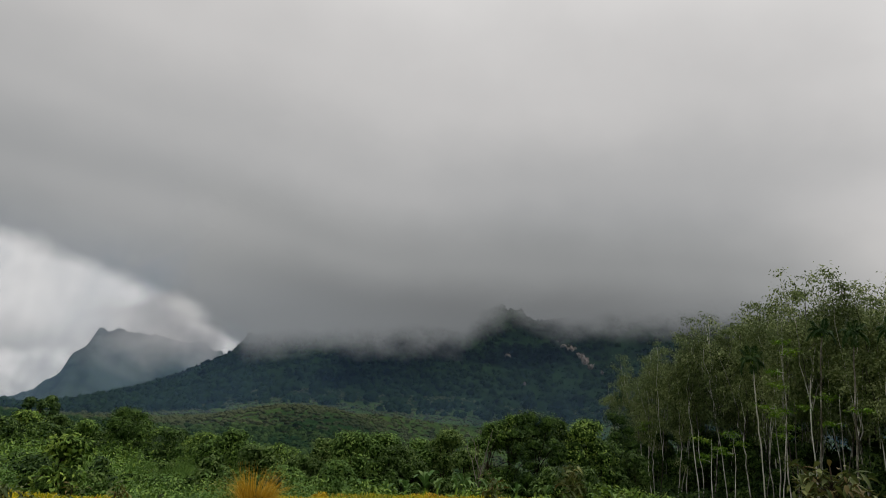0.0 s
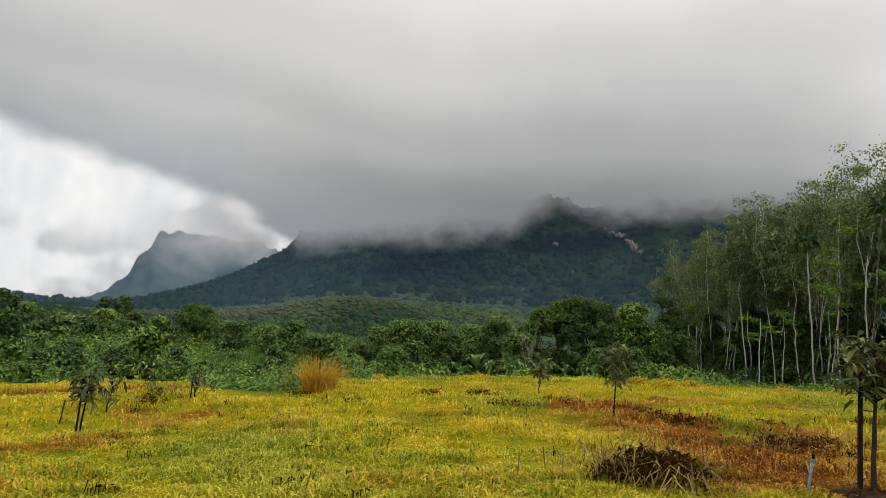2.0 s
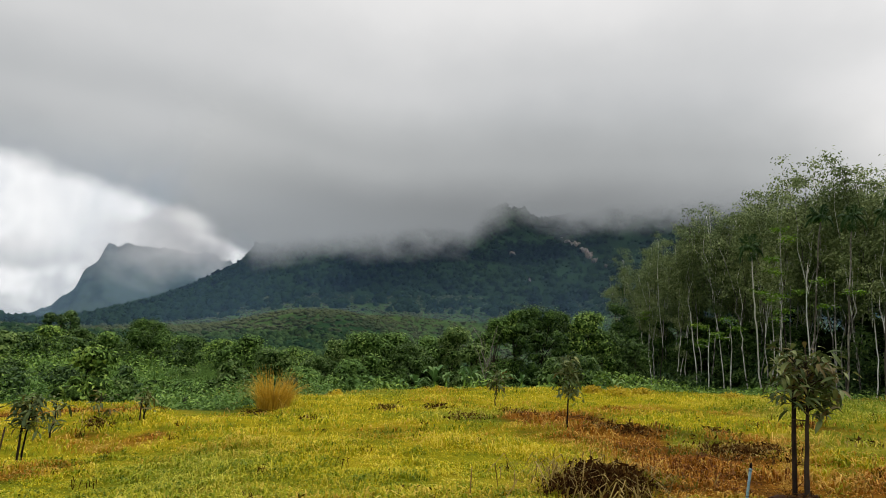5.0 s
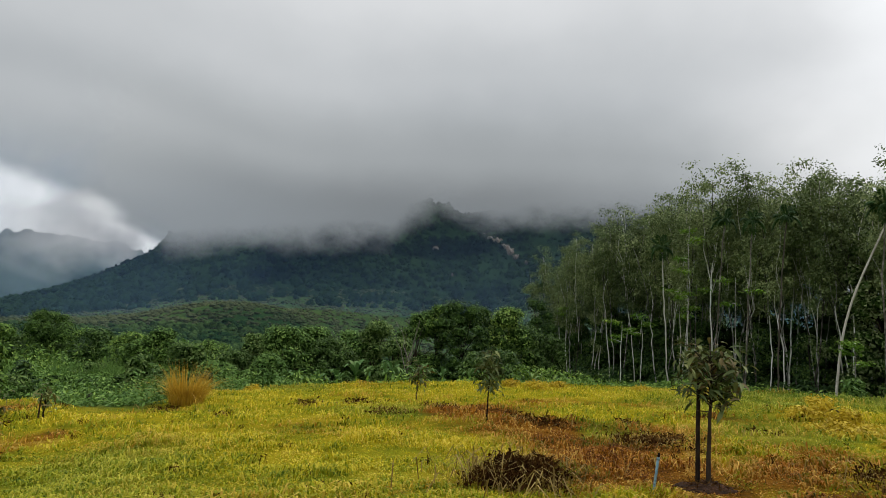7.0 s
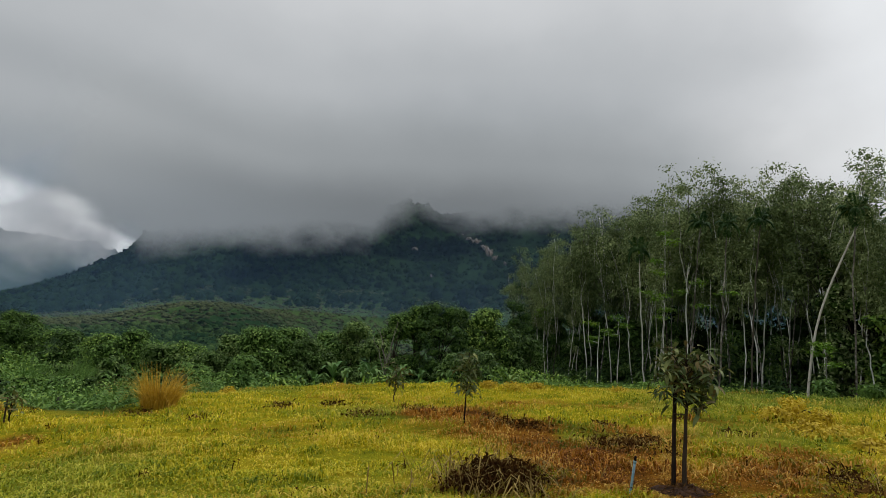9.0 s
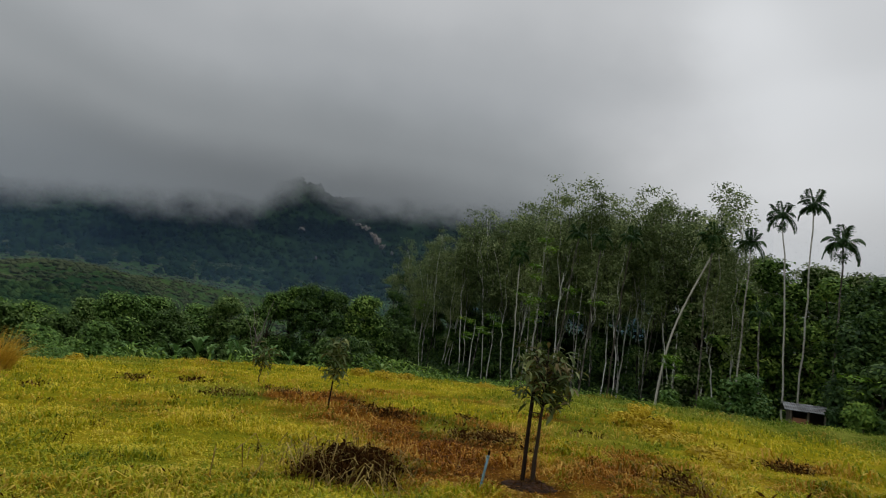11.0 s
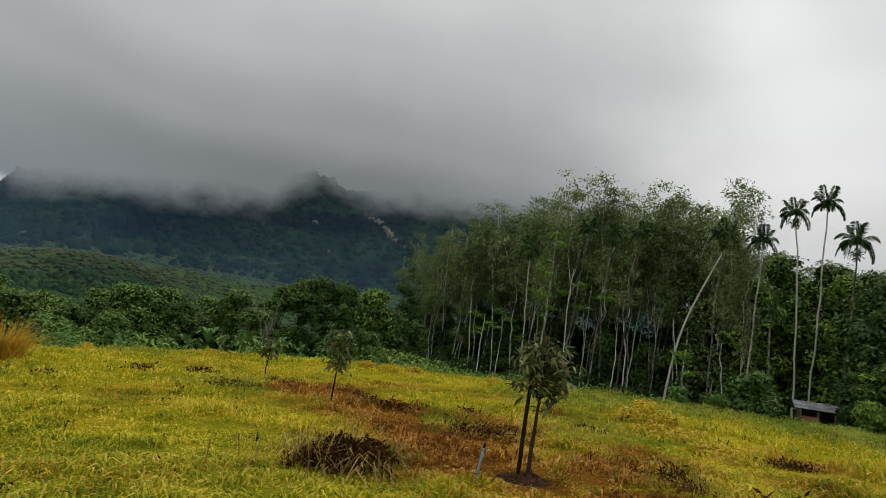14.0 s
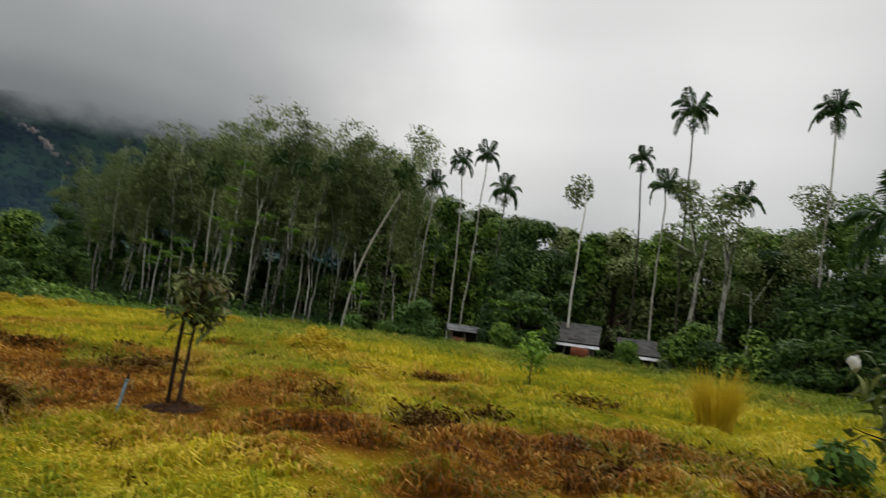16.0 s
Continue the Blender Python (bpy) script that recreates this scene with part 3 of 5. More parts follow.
canopy(rng, "hill_plantation", az, r, rng.uniform(1.0, 2.7, n), M_PLANT, "grey-green rows of plantation trees over the foothill", SMALL, 0.7)


def cliff(az, el, w, h, seed, label):
    """A bare rock face: a rough slab that stands out of the slope."""
    rr = np.linspace(600, 1320, 400)
    seen = np.degrees(np.arctan2(mount_z(np.full(400, float(az)), rr) - 1.6, rr))
    r = float(rr[np.argmax(seen > el)]) - 4
    nx, nz = 26, 14
    u, v = np.meshgrid(np.linspace(-1, 1, nx), np.linspace(-1, 1, nz))
    rim = 1 - np.clip(u ** 2 + v ** 2, 0, 1)
    off = 22 * rim + 3 * wavy(u * 9, v * 6, 1.2, seed) * rim
    c, rt = np.array(aim(az, 0)), np.array([math.cos(radians(az)), -math.sin(radians(az)), 0])
    jag = 1 + 0.25 * wavy(u * 3, v * 3, 1.5, seed + 1)
    P = c * (r + 10 - off)[..., None] + rt * (u * w * jag)[..., None] + np.array([0, 0, 1.0]) * (1.6 + r * math.tan(radians(el)) + v * h * jag - u * h * 0.8 * (seed % 2))[..., None]
    i, j = np.meshgrid(np.arange(nz - 1), np.arange(nx - 1), indexing="ij")
    a = i * nx + j
    ob = build("cliff", P.reshape(-1, 3), np.stack([a, a + 1, a + nx + 1, a + nx], -1).reshape(-1, 4), M_CLIFF)
    return tagged(ob, label, "cliff", "rock faces of the mountain", kind="structure")


for k, (az, el, w, h) in enumerate([(3.6, 11.5, 5, 4), (4.2, 11.2, 7, 6), (4.9, 10.9, 7, 8), (5.6, 10.45, 6, 7), (6.1, 10.0, 6, 10), (6.6, 9.6, 4, 6)]):
    cliff(az, el, w, h, 42 + 2 * k, "bare pale and rusty limestone face among the forest")
cliff(7.6, 9.2, 4, 4, 46, "small grey limestone face among the forest")
cliff(1.0, 7.6, 1.8, 5, 48, "narrow pale streak of rock among the forest")
cliff(-0.7, 9.9, 7, 6, 44, "small white limestone face among the forest")


def far_mountain():
    A, R = np.linspace(-47, -18, 200), np.linspace(2200, 3000, 40)
    AA, RR = np.meshgrid(A, R)
    top = 2600 * np.tan(np.radians(np.interp(AA + 0.25 * np.sin(AA * 5) * 0.6, [-47, -42, -40, -38.5, -37, -36.2, -34.6, -33, -29, -27, -25.3, -22, -18], [0.4, 0.6, 0.9, 1.6, 3.1, 4.8, 7.2, 7.5, 7.4, 7.7, 6.9, 5, 4])))
    t = (RR - 2200) / 400
    Z = top * np.where(t < 1, np.clip(t, 0, 1) ** 0.6, 1 - 0.2 * (t - 1)) + (9 * wavy(AA * 40, RR, 0.05, 31) + 5 * wavy(AA * 40, RR, 0.16, 32)) * np.clip(t, 0, 1)
    V = np.stack([RR * np.sin(np.radians(AA)), RR * np.cos(np.radians(AA)), Z], -1).reshape(-1, 3)
    n = len(A)
    i, j = np.meshgrid(np.arange(len(R) - 1), np.arange(n - 1), indexing="ij")
    a = i * n + j
    return tagged(build("far_mountain", V, np.stack([a, a + n, a + n + 1, a + 1], -1).reshape(-1, 4), M_FARMT, smooth=True), "flat-topped far mountain, its forest tinted blue-grey for haze", "mountain", kind="structure")


far_mountain()


# ---------------------------------------------------------------- cloud and haze sheets
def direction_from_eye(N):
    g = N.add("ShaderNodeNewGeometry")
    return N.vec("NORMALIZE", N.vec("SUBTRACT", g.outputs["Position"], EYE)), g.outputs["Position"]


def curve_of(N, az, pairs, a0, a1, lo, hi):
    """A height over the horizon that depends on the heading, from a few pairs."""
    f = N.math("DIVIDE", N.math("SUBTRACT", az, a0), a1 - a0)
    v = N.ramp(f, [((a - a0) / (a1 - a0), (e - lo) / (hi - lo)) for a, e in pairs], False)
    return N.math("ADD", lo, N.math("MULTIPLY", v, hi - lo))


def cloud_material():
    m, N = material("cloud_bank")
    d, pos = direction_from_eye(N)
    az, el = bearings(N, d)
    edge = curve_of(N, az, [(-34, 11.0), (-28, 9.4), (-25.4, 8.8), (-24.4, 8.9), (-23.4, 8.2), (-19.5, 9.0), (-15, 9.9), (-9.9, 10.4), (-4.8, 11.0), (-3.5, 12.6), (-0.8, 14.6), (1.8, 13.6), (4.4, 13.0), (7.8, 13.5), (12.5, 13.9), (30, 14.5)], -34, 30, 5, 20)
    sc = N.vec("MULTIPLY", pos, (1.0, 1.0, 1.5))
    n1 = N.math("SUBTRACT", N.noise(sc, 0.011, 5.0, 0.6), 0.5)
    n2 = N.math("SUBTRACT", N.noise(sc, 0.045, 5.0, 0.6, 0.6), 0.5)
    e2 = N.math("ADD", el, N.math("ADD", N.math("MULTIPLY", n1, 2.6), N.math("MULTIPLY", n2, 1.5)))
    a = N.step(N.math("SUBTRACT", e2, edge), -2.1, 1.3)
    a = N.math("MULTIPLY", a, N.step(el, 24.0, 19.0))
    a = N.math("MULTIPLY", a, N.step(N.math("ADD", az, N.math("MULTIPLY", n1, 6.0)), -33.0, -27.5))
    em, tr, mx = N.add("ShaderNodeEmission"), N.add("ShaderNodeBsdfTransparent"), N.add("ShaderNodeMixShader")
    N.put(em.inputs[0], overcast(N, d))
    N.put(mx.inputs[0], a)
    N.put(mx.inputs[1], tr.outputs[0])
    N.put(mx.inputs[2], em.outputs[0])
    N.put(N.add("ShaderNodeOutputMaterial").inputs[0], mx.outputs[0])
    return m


def haze_material(name, dens, lo, hi, color=(0.42, 0.66, 1.0), fade=(17.0, 11.0)):
    """Haze painted on a sheet: passes most light, scatters some of the sky's."""
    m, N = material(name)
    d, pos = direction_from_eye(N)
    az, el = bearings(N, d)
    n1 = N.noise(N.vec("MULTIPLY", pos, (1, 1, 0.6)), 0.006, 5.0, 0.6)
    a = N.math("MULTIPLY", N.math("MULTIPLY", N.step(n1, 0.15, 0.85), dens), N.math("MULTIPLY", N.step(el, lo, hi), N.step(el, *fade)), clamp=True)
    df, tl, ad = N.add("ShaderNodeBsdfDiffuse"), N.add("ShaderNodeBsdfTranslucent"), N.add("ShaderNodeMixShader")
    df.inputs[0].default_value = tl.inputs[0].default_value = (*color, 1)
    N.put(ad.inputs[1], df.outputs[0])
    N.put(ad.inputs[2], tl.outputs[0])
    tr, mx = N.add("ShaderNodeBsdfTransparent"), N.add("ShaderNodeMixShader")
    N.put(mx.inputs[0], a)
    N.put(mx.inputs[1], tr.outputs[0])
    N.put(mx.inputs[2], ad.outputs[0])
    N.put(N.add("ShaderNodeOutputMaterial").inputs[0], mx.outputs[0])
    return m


def sheet(name, r, a0, a1, z0, z1, mat, label):
    A, Z = np.linspace(a0, a1, 48), np.linspace(z0, z1, 12)
    AA, ZZ = np.meshgrid(A, Z)
    V = np.stack([r * np.sin(np.radians(AA)), r * np.cos(np.radians(AA)), ZZ], -1).reshape(-1, 3)
    n = len(A)
    i, j = np.meshgrid(np.arange(len(Z) - 1), np.arange(n - 1), indexing="ij")
    a = i * n + j
    ob = build(name, V, np.stack([a, a + 1, a + n + 1, a + n], -1).reshape(-1, 4), mat, smooth=True)
    return tagged(ob, label, "cloud", kind="structure")


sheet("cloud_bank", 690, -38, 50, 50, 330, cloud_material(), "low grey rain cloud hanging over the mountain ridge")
# sheets tinted blue paint the haze over the hills and mountains
sheet("haze_sheet", 560, -60, 60, -5, 330, haze_material("near_haze", 0.20, -1.0, 1.0, (0.30, 0.55, 1.0), (15.0, 1.0)), "thin sheet tinted blue for haze in front of the mountain")
sheet("haze_sheet", 205, -62, 40, -6, 70, haze_material("foothill_haze", 0.085, -2.0, 0.6), "faint sheet tinted blue for haze over the foothill")
def wisp_material():
    """Torn cloud that drifts before the far mountain."""
    m, N = material("torn_cloud")
    d, pos = direction_from_eye(N)
    az, el = bearings(N, d)
    n1 = N.noise(N.vec("MULTIPLY", pos, (1, 1, 1.6)), 0.0042, 5.0, 0.55, 0.4)
    torn = N.math("ADD", el, N.math("MULTIPLY", N.math("SUBTRACT", n1, 0.5), 7.0))
    roof = N.math("ADD", 9.4, N.math("MULTIPLY", N.step(az, -33.5, -28.5), 3.0))
    band = N.math("MULTIPLY", N.step(torn, 3.8, 7.4), N.step(N.math("SUBTRACT", torn, roof), 1.2, -1.2))
    a = N.math("MULTIPLY", N.math("MULTIPLY", band, N.step(N.math("ADD", az, N.math("MULTIPLY", n1, 6.0)), -36.0, -26.0)), 0.9)
    a = N.math("MULTIPLY", a, N.step(az, -24.6, -26.4))
    em, tr, mx = N.add("ShaderNodeEmission"), N.add("ShaderNodeBsdfTransparent"), N.add("ShaderNodeMixShader")
    tone = N.ramp(N.noise(pos, 0.008, 4.0), [(0.3, (0.30, 0.305, 0.31)), (0.7, (0.44, 0.44, 0.435))])
    N.put(em.inputs[0], tone)
    N.put(mx.inputs[0], a)
    N.put(mx.inputs[1], tr.outputs[0])
    N.put(mx.inputs[2], em.outputs[0])
    N.put(N.add("ShaderNodeOutputMaterial").inputs[0], mx.outputs[0])
    return m


sheet("torn_cloud", 1750, -62, -20, 20, 360, wisp_material(), "torn grey cloud drifting before the far mountain")
sheet("haze_sheet", 1900, -62, -14, -5, 700, haze_material("far_haze", 0.34, -0.5, 1.0, (0.50, 0.68, 0.95)), "sheet tinted pale blue for thick haze before the far mountain")


# ---------------------------------------------------------------- trees
def spot(az, d, dz=0.0):
    x, y = d * math.sin(radians(az)), d * math.cos(radians(az))
    return pose(x, y, float(gz(x, y)) + dz)


def thing(name, label, category, group=""):
    return tagged(new(name), label, category, group)


def tube_part(name, parent, mat, points, radii, sides=7, label=""):
    V, F = tube(points, radii, sides)
    return build(name, V, quads_ok(F), mat, parent, label, smooth=True)


def curve_pts(rng, a, b, n, wob):
    t = np.linspace(0, 1, n)[:, None]
    P = np.asarray(a) * (1 - t) + np.asarray(b) * t
    w = np.cumsum(rng.normal(size=(n, 3)), 0)
    w -= w[0] + (w[-1] - w[0]) * t
    return P + w * wob


def rubber_tree(seed, height, crown_low, nleaf, label, spread=1.7):
    """A slender plantation tree: pale trunk, a few steep limbs, thin crown."""
    rng = np.random.default_rng(seed)
    ob = thing("rubber_tree", label, "tree", "rubber trees of the stand")
    lean = rng.normal(size=2) * 0.05 * height
    fork = height * rng.uniform(0.3, 0.56)
    r0 = rng.uniform(0.040, 0.060)
    f = np.array([lean[0] * 0.5, lean[1] * 0.5, fork])
    tube_part("trunk", ob, M_BARK, curve_pts(rng, (0, 0, -0.3), f, 9, 0.075), np.linspace(r0, r0 * 0.72, 9), 8)
    C, D = [], []
    ends = []
    for k in range(rng.integers(3, 6)):
        a = rng.uniform(0, 6.28)
        g = np.array([f[0] * 0.9, f[1] * 0.9, fork * rng.uniform(0.75, 1.0)]) if k else f
        e = np.array([lean[0] + spread * 0.8 * math.cos(a), lean[1] + spread * 0.8 * math.sin(a), height * rng.uniform(0.74, 0.95)])
        P = curve_pts(rng, g, e, 9, 0.16)
        tube_part("limb", ob, M_BARK, P, np.linspace(r0 * 0.62, 0.014, 9), 6)
        ends.append((g, e))
    share = nleaf // (len(ends) * 17)
    for g, e in ends:
        for t in 1.03 - (1.03 - crown_low) * rng.random(17) ** 1.25:
            w = 0.35 + 0.55 * math.sin(min(1.0, max(0.0, t)) * 2.6)
            c = g * (1 - t) + e * t + np.clip(rng.normal(size=3), -1.1, 1.1) * np.array([w, w, 0.35]) * spread * 0.5
            q = rng.normal(size=(share, 3)) * np.array([0.32, 0.32, 0.20])
            C.append(c + q)
            D.append(q)
    C, D = np.concatenate(C), unit(np.concatenate(D))
    V, F = facing(rng, C, 0.23, 0.11, D, 0.5, 0.6, 0.4)
    build("crown", V, F, M_RUBBER, ob)
    return ob


STAND = "tall thin rubber tree with a pale trunk and sparse crown"
kinds = [rubber_tree(100 + k, 17.2, (0.12, 0.28, -0.05, 0.32, 0.08, 0.22, -0.1, 0.18)[k], 3400, STAND) for k in range(8)]
rng = np.random.default_rng(9)
spots = []
P0, P1 = np.array([9.6, 60.0]), np.array([26.5, 34.0])
along = (P1 - P0) / np.linalg.norm(P1 - P0)
back = np.array([-along[1], along[0]])
if back @ P0 < 0:
    back = -back
for row in range(5):
    L = np.linalg.norm(P1 - P0) + row * 1.5
    for s in np.arange(0, L, 1.1 if row < 2 else 1.5 if row < 3 else 2.8):
        q = P0 + along * (s + rng.uniform(-0.6, 0.6)) + back * (row * 3.0 + rng.uniform(-0.8, 0.8))
        spots.append((q[0], q[1]))
for k, (x, y) in enumerate(spots):
    b = kinds[k % len(kinds)]
    m = pose(x, y, float(gz(x, y)) - 0.1, 0, 0, rng.uniform(0, 360)) @ Matrix.Diagonal((1, 1, 1, 1))
    s = rng.uniform(0.86, 1.0) * (1 - 0.32 * math.exp(-((x - 8.6) / 5.0) ** 2))
    far, turn = math.hypot(x, y), math.degrees(math.atan2(x, y))
    cap = float(np.interp(turn, [34.5, 36.5, 38.0, 40.0, 44.0], [24.0, 15.6, 14.2, 12.4, 10.6]))
    s = min(s, (far * math.tan(radians(cap)) + 1.6 - float(gz(x, y))) / 17.0)
    if k < len(kinds):
        b.matrix_basis = m
        b.scale = (s, s, s)
    else:
        c = copy_thing(b, m)
        c.scale = (s, s, s)


def mass(name, seed, centres, radii, n, mat, label, leaf=(0.35, 0.2), category="undergrowth", squash=0.8, kind="stuff"):
    rng = np.random.default_rng(seed)
    P, d = blob_points(rng, centres, radii, n, squash, 0.75)
    V, F = facing(rng, P, leaf[0], leaf[1], d)
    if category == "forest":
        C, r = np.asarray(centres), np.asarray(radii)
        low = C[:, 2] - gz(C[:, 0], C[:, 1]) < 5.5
        # added closed bodies that block light low in the stand and woods
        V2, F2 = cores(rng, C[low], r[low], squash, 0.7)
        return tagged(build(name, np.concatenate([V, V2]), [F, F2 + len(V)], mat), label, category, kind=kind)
    return tagged(build(name, V, F, mat), label, category, kind=kind)


# the stand's depth, its shade painted as near-black leafage, and what grows under it
rng = np.random.default_rng(12)
cs, rs = [], []
for k in range(150):
    s, dep = rng.uniform(-2, 44), rng.uniform(7.5, 24)
    q = P0 + along * s + back * dep
    cs.append((q[0], q[1], float(gz(q[0], q[1])) + rng.uniform(0.5, 10.5 if s < 29 else 5.5)))
    rs.append(rng.uniform(1.6, 2.8))
for k in range(46):
    q = P0 + along * rng.uniform(-5, 12) + back * rng.uniform(5, 13)
    cs.append((q[0], q[1], float(gz(q[0], q[1])) + rng.uniform(0.3, 6.0)))
    rs.append(rng.uniform(1.1, 1.8))
for k in range(90):
    q = P0 + along * rng.uniform(-3, 44) + back * rng.uniform(8, 17)
    cs.append((q[0], q[1], float(gz(q[0], q[1])) + rng.uniform(0.4, 4.8)))
    rs.append(rng.uniform(1.5, 2.4))
mass("stand_depth", 13, cs, rs, 34000, M_DEPTH, "leafage deep inside the rubber stand, coloured near-black for its shade", (0.38, 0.24), "forest")
cs, rs = [], []
for k in range(120):
    s, dep = rng.uniform(-1, 34), rng.uniform(-1.5, 8)
    q = P0 + along * s + back * dep
    h = rng.uniform(0.3, 1.1)
    cs.append((q[0], q[1], float(gz(q[0], q[1])) + h * 0.5))
    rs.append(h)
mass("undergrowth", 14, cs, rs, 14000, M_DARKLEAF, "low dark green undergrowth at the foot of the stand", (0.32, 0.16))

cs, rs = [], []
for k in range(110):
    s, dep = rng.uniform(-1, 35), rng.uniform(2.0, 9)
    q = P0 + along * s + back * dep
    h = rng.uniform(0.8, 2.2)
    cs.append((q[0], q[1], float(gz(q[0], q[1])) + h * rng.uniform(0.4, 1.3)))
    rs.append(h * 0.62)
mass("dark_undergrowth", 18, cs, rs, 22000, M_DARKLEAF, "dark shoulder-high undergrowth between the trunks", (0.34, 0.17))

rng = np.random.default_rng(21)
cs, rs = [], []
for k in range(120):
    s, dep = rng.uniform(-1, 33), rng.uniform(1.2, 7)
    q = P0 + along * s + back * dep
    cs.append((q[0], q[1], float(gz(q[0], q[1])) + 0.8 + 5.5 * rng.random() ** 1.5))
    rs.append(rng.uniform(0.35, 0.9))
mass("climbers", 22, cs, rs, 15000, M_DARKLEAF, "dark climbers and young growth hanging between the trunks", (0.23, 0.11))


def crown_tree(name, seed, az, d, height, width, mat, label, nleaf=3000, trunk=0.14, low=0.25, leaf=(0.34, 0.18), bark=None, category="tree", group="", lumps=16, flat=0.3):
    """A broadleaved tree or shrub: trunk, limbs, and a crown of leafy lumps with gaps."""
    rng = np.random.default_rng(seed)
    ob = thing(name, label, category, group)
    ob.matrix_basis = spot(az, d, -0.1)
    top = height * max(0.62, low + 0.08)
    lean = rng.normal(size=2) * 0.06 * height
    tube_part("trunk", ob, bark or M_DARKBARK, curve_pts(rng, (0, 0, -0.2), (lean[0], lean[1], top), 8, 0.03 * height / 5), np.linspace(trunk, trunk * 0.35, 8), 7)
    cs, rs = [], []
    for k in range(lumps):
        a, q = rng.uniform(0, 6.28), rng.random() ** 0.6
        v = rng.random()
        z = height * (low + (1 - low) * v)
        w = width * 0.5 * math.sqrt(max(0.08, 1 - (max(0.0, v - 0.3) / 0.7) ** 2 * 0.85))
        lr = rng.uniform(0.15, 0.28) * width * (0.72 if lumps > 24 else 1.0)
        c = np.array([q * max(0.0, w - lr * 0.7) * math.cos(a), q * max(0.0, w - lr * 0.7) * math.sin(a), min(z, height - lr * 0.7)])
        cs.append(c)
        rs.append(lr)
        if k % 4 == 0:
            f = np.array([lean[0] * 0.6, lean[1] * 0.6, top * (rng.uniform(0.8, 0.98) if low > 0.4 else rng.uniform(0.3, 0.8))])
            tube_part("limb", ob, bark or M_DARKBARK, curve_pts(rng, f, c, 6, 0.03), np.linspace(trunk * 0.5, 0.02, 6), 5)
    P, dd = blob_points(rng, cs, rs, nleaf, 0.75, 0.85)
    V, F = facing(rng, P, leaf[0], leaf[1], dd, 0.32 + 0.4 * flat, 0.6)
    build("crown", V, F, mat, ob)
    # added bodies fill the crown and darken the gaps between its leaves
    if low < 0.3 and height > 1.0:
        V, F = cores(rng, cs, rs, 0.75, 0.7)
        tagged(build("shade_core", V, F, M_CORE, ob), kind="stuff")
    return ob


# ---------------------------------------------------------------- palms
def frond_mesh(seed, length, leaflet, droop):
    rng = np.random.default_rng(seed)
    t = np.linspace(0, 1, 9)
    spine = np.stack([length * (0.92 * t - 0.22 * t ** 3), np.zeros(9), length * (0.85 * t - droop * t ** 2.1)], -1)
    V, F = tube(spine, np.linspace(0.028, 0.006, 9), 4)
    n = 26
    s = np.linspace(0.12, 0.99, n)
    base = np.stack([np.interp(s, t, spine[:, k]) for k in range(3)], -1)
    tan = unit(np.gradient(base, axis=0))
    parts = []
    for sgn in (-1, 1):
        d = unit(tan * 0.75 + np.array([0, sgn * 1.0, 0]) + np.array([0, 0, -0.6]) + rng.normal(size=(n, 3)) * 0.10)
        L = (leaflet * np.sin(np.clip(s * 2.6 + 0.35, 0, 3.0)) ** 0.5 * rng.uniform(0.85, 1.1, n))[:, None]
        sd = unit(np.cross(d, [0, 0, 1.0])) * 0.024
        mid = base + d * L * 0.55
        tip = base + d * L + np.array([0, 0, -0.25]) * L
        parts.append((np.stack([base, mid + sd, tip, mid - sd], 1).reshape(-1, 3), np.arange(4 * n).reshape(-1, 4)))
    LV, LF = merge(parts)
    Q = quads_ok(F)
    me = build("frond", np.concatenate([V, LV]), [Q[0], Q[1], LF + len(V)], M_PALM)
    data = me.data
    bpy.data.objects.remove(me)
    return data


FRONDS = [frond_mesh(60 + k, 1.0, 0.29, dr) for k, dr in enumerate((0.36, 0.78, 1.4))]
PALM_LABEL = "slender areca palm with a ringed grey trunk and feathery crown"


def palm(seed, az, el, d, base_az=None, crown=1.5, label=PALM_LABEL, n=16, trunk=0.05):
    rng = np.random.default_rng(seed)
    ob = thing("areca_palm", label, "palm tree", "areca palms")
    b = spot(base_az if base_az is not None else az, d, -0.1)
    ob.matrix_basis = b
    top = Vector(EYE) + Vector((math.sin(radians(az)), math.cos(radians(az)), math.tan(radians(el)))) * d - b.translation
    top = np.array(top)
    h = top[2]
    P = curve_pts(rng, (0, 0, -0.2), top, 14, 0.035)
    tube_part("trunk", ob, M_PALMBARK, P, np.linspace(trunk, trunk * 0.72, 14), 9)
    shaft = np.array([top, top + [0, 0, 0.45 * crown * 0.6]])
    cs_ob = tube_part("crownshaft", ob, M_FRESH if seed % 3 == 0 else M_PALM, shaft, [trunk * 1.05, trunk * 0.7], 8)
    for k in range(n):
        data = FRONDS[0 if k < n * 0.35 else 1 if k < n * 0.75 else 2]
        f = new("frond", data)
        f.parent = cs_ob
        tilt = rng.uniform(-48, -16) if k < n * 0.35 else rng.uniform(-18, 12)
        f.matrix_basis = pose(*(shaft[1] - [0, 0, 0.1]), 0, tilt, k * 137.5 + rng.uniform(-20, 20)) @ Matrix.Scale(crown * rng.uniform(0.85, 1.12), 4)
    if seed % 2:
        cs = [top + np.array([0.1 * math.cos(a), 0.1 * math.sin(a), -0.25]) for a in (0.4, 2.6, 4.6)]
        Pp, dd = blob_points(rng, cs, [0.2 * crown / 1.4] * 3, 240, 1.9, 0.5)
        V, F = leaves(rng, Pp, 0.2, 0.04, 0.0, 0.9)
        tagged(build("inflorescence", V, F, M_PALM, ob), kind="stuff")
    return ob


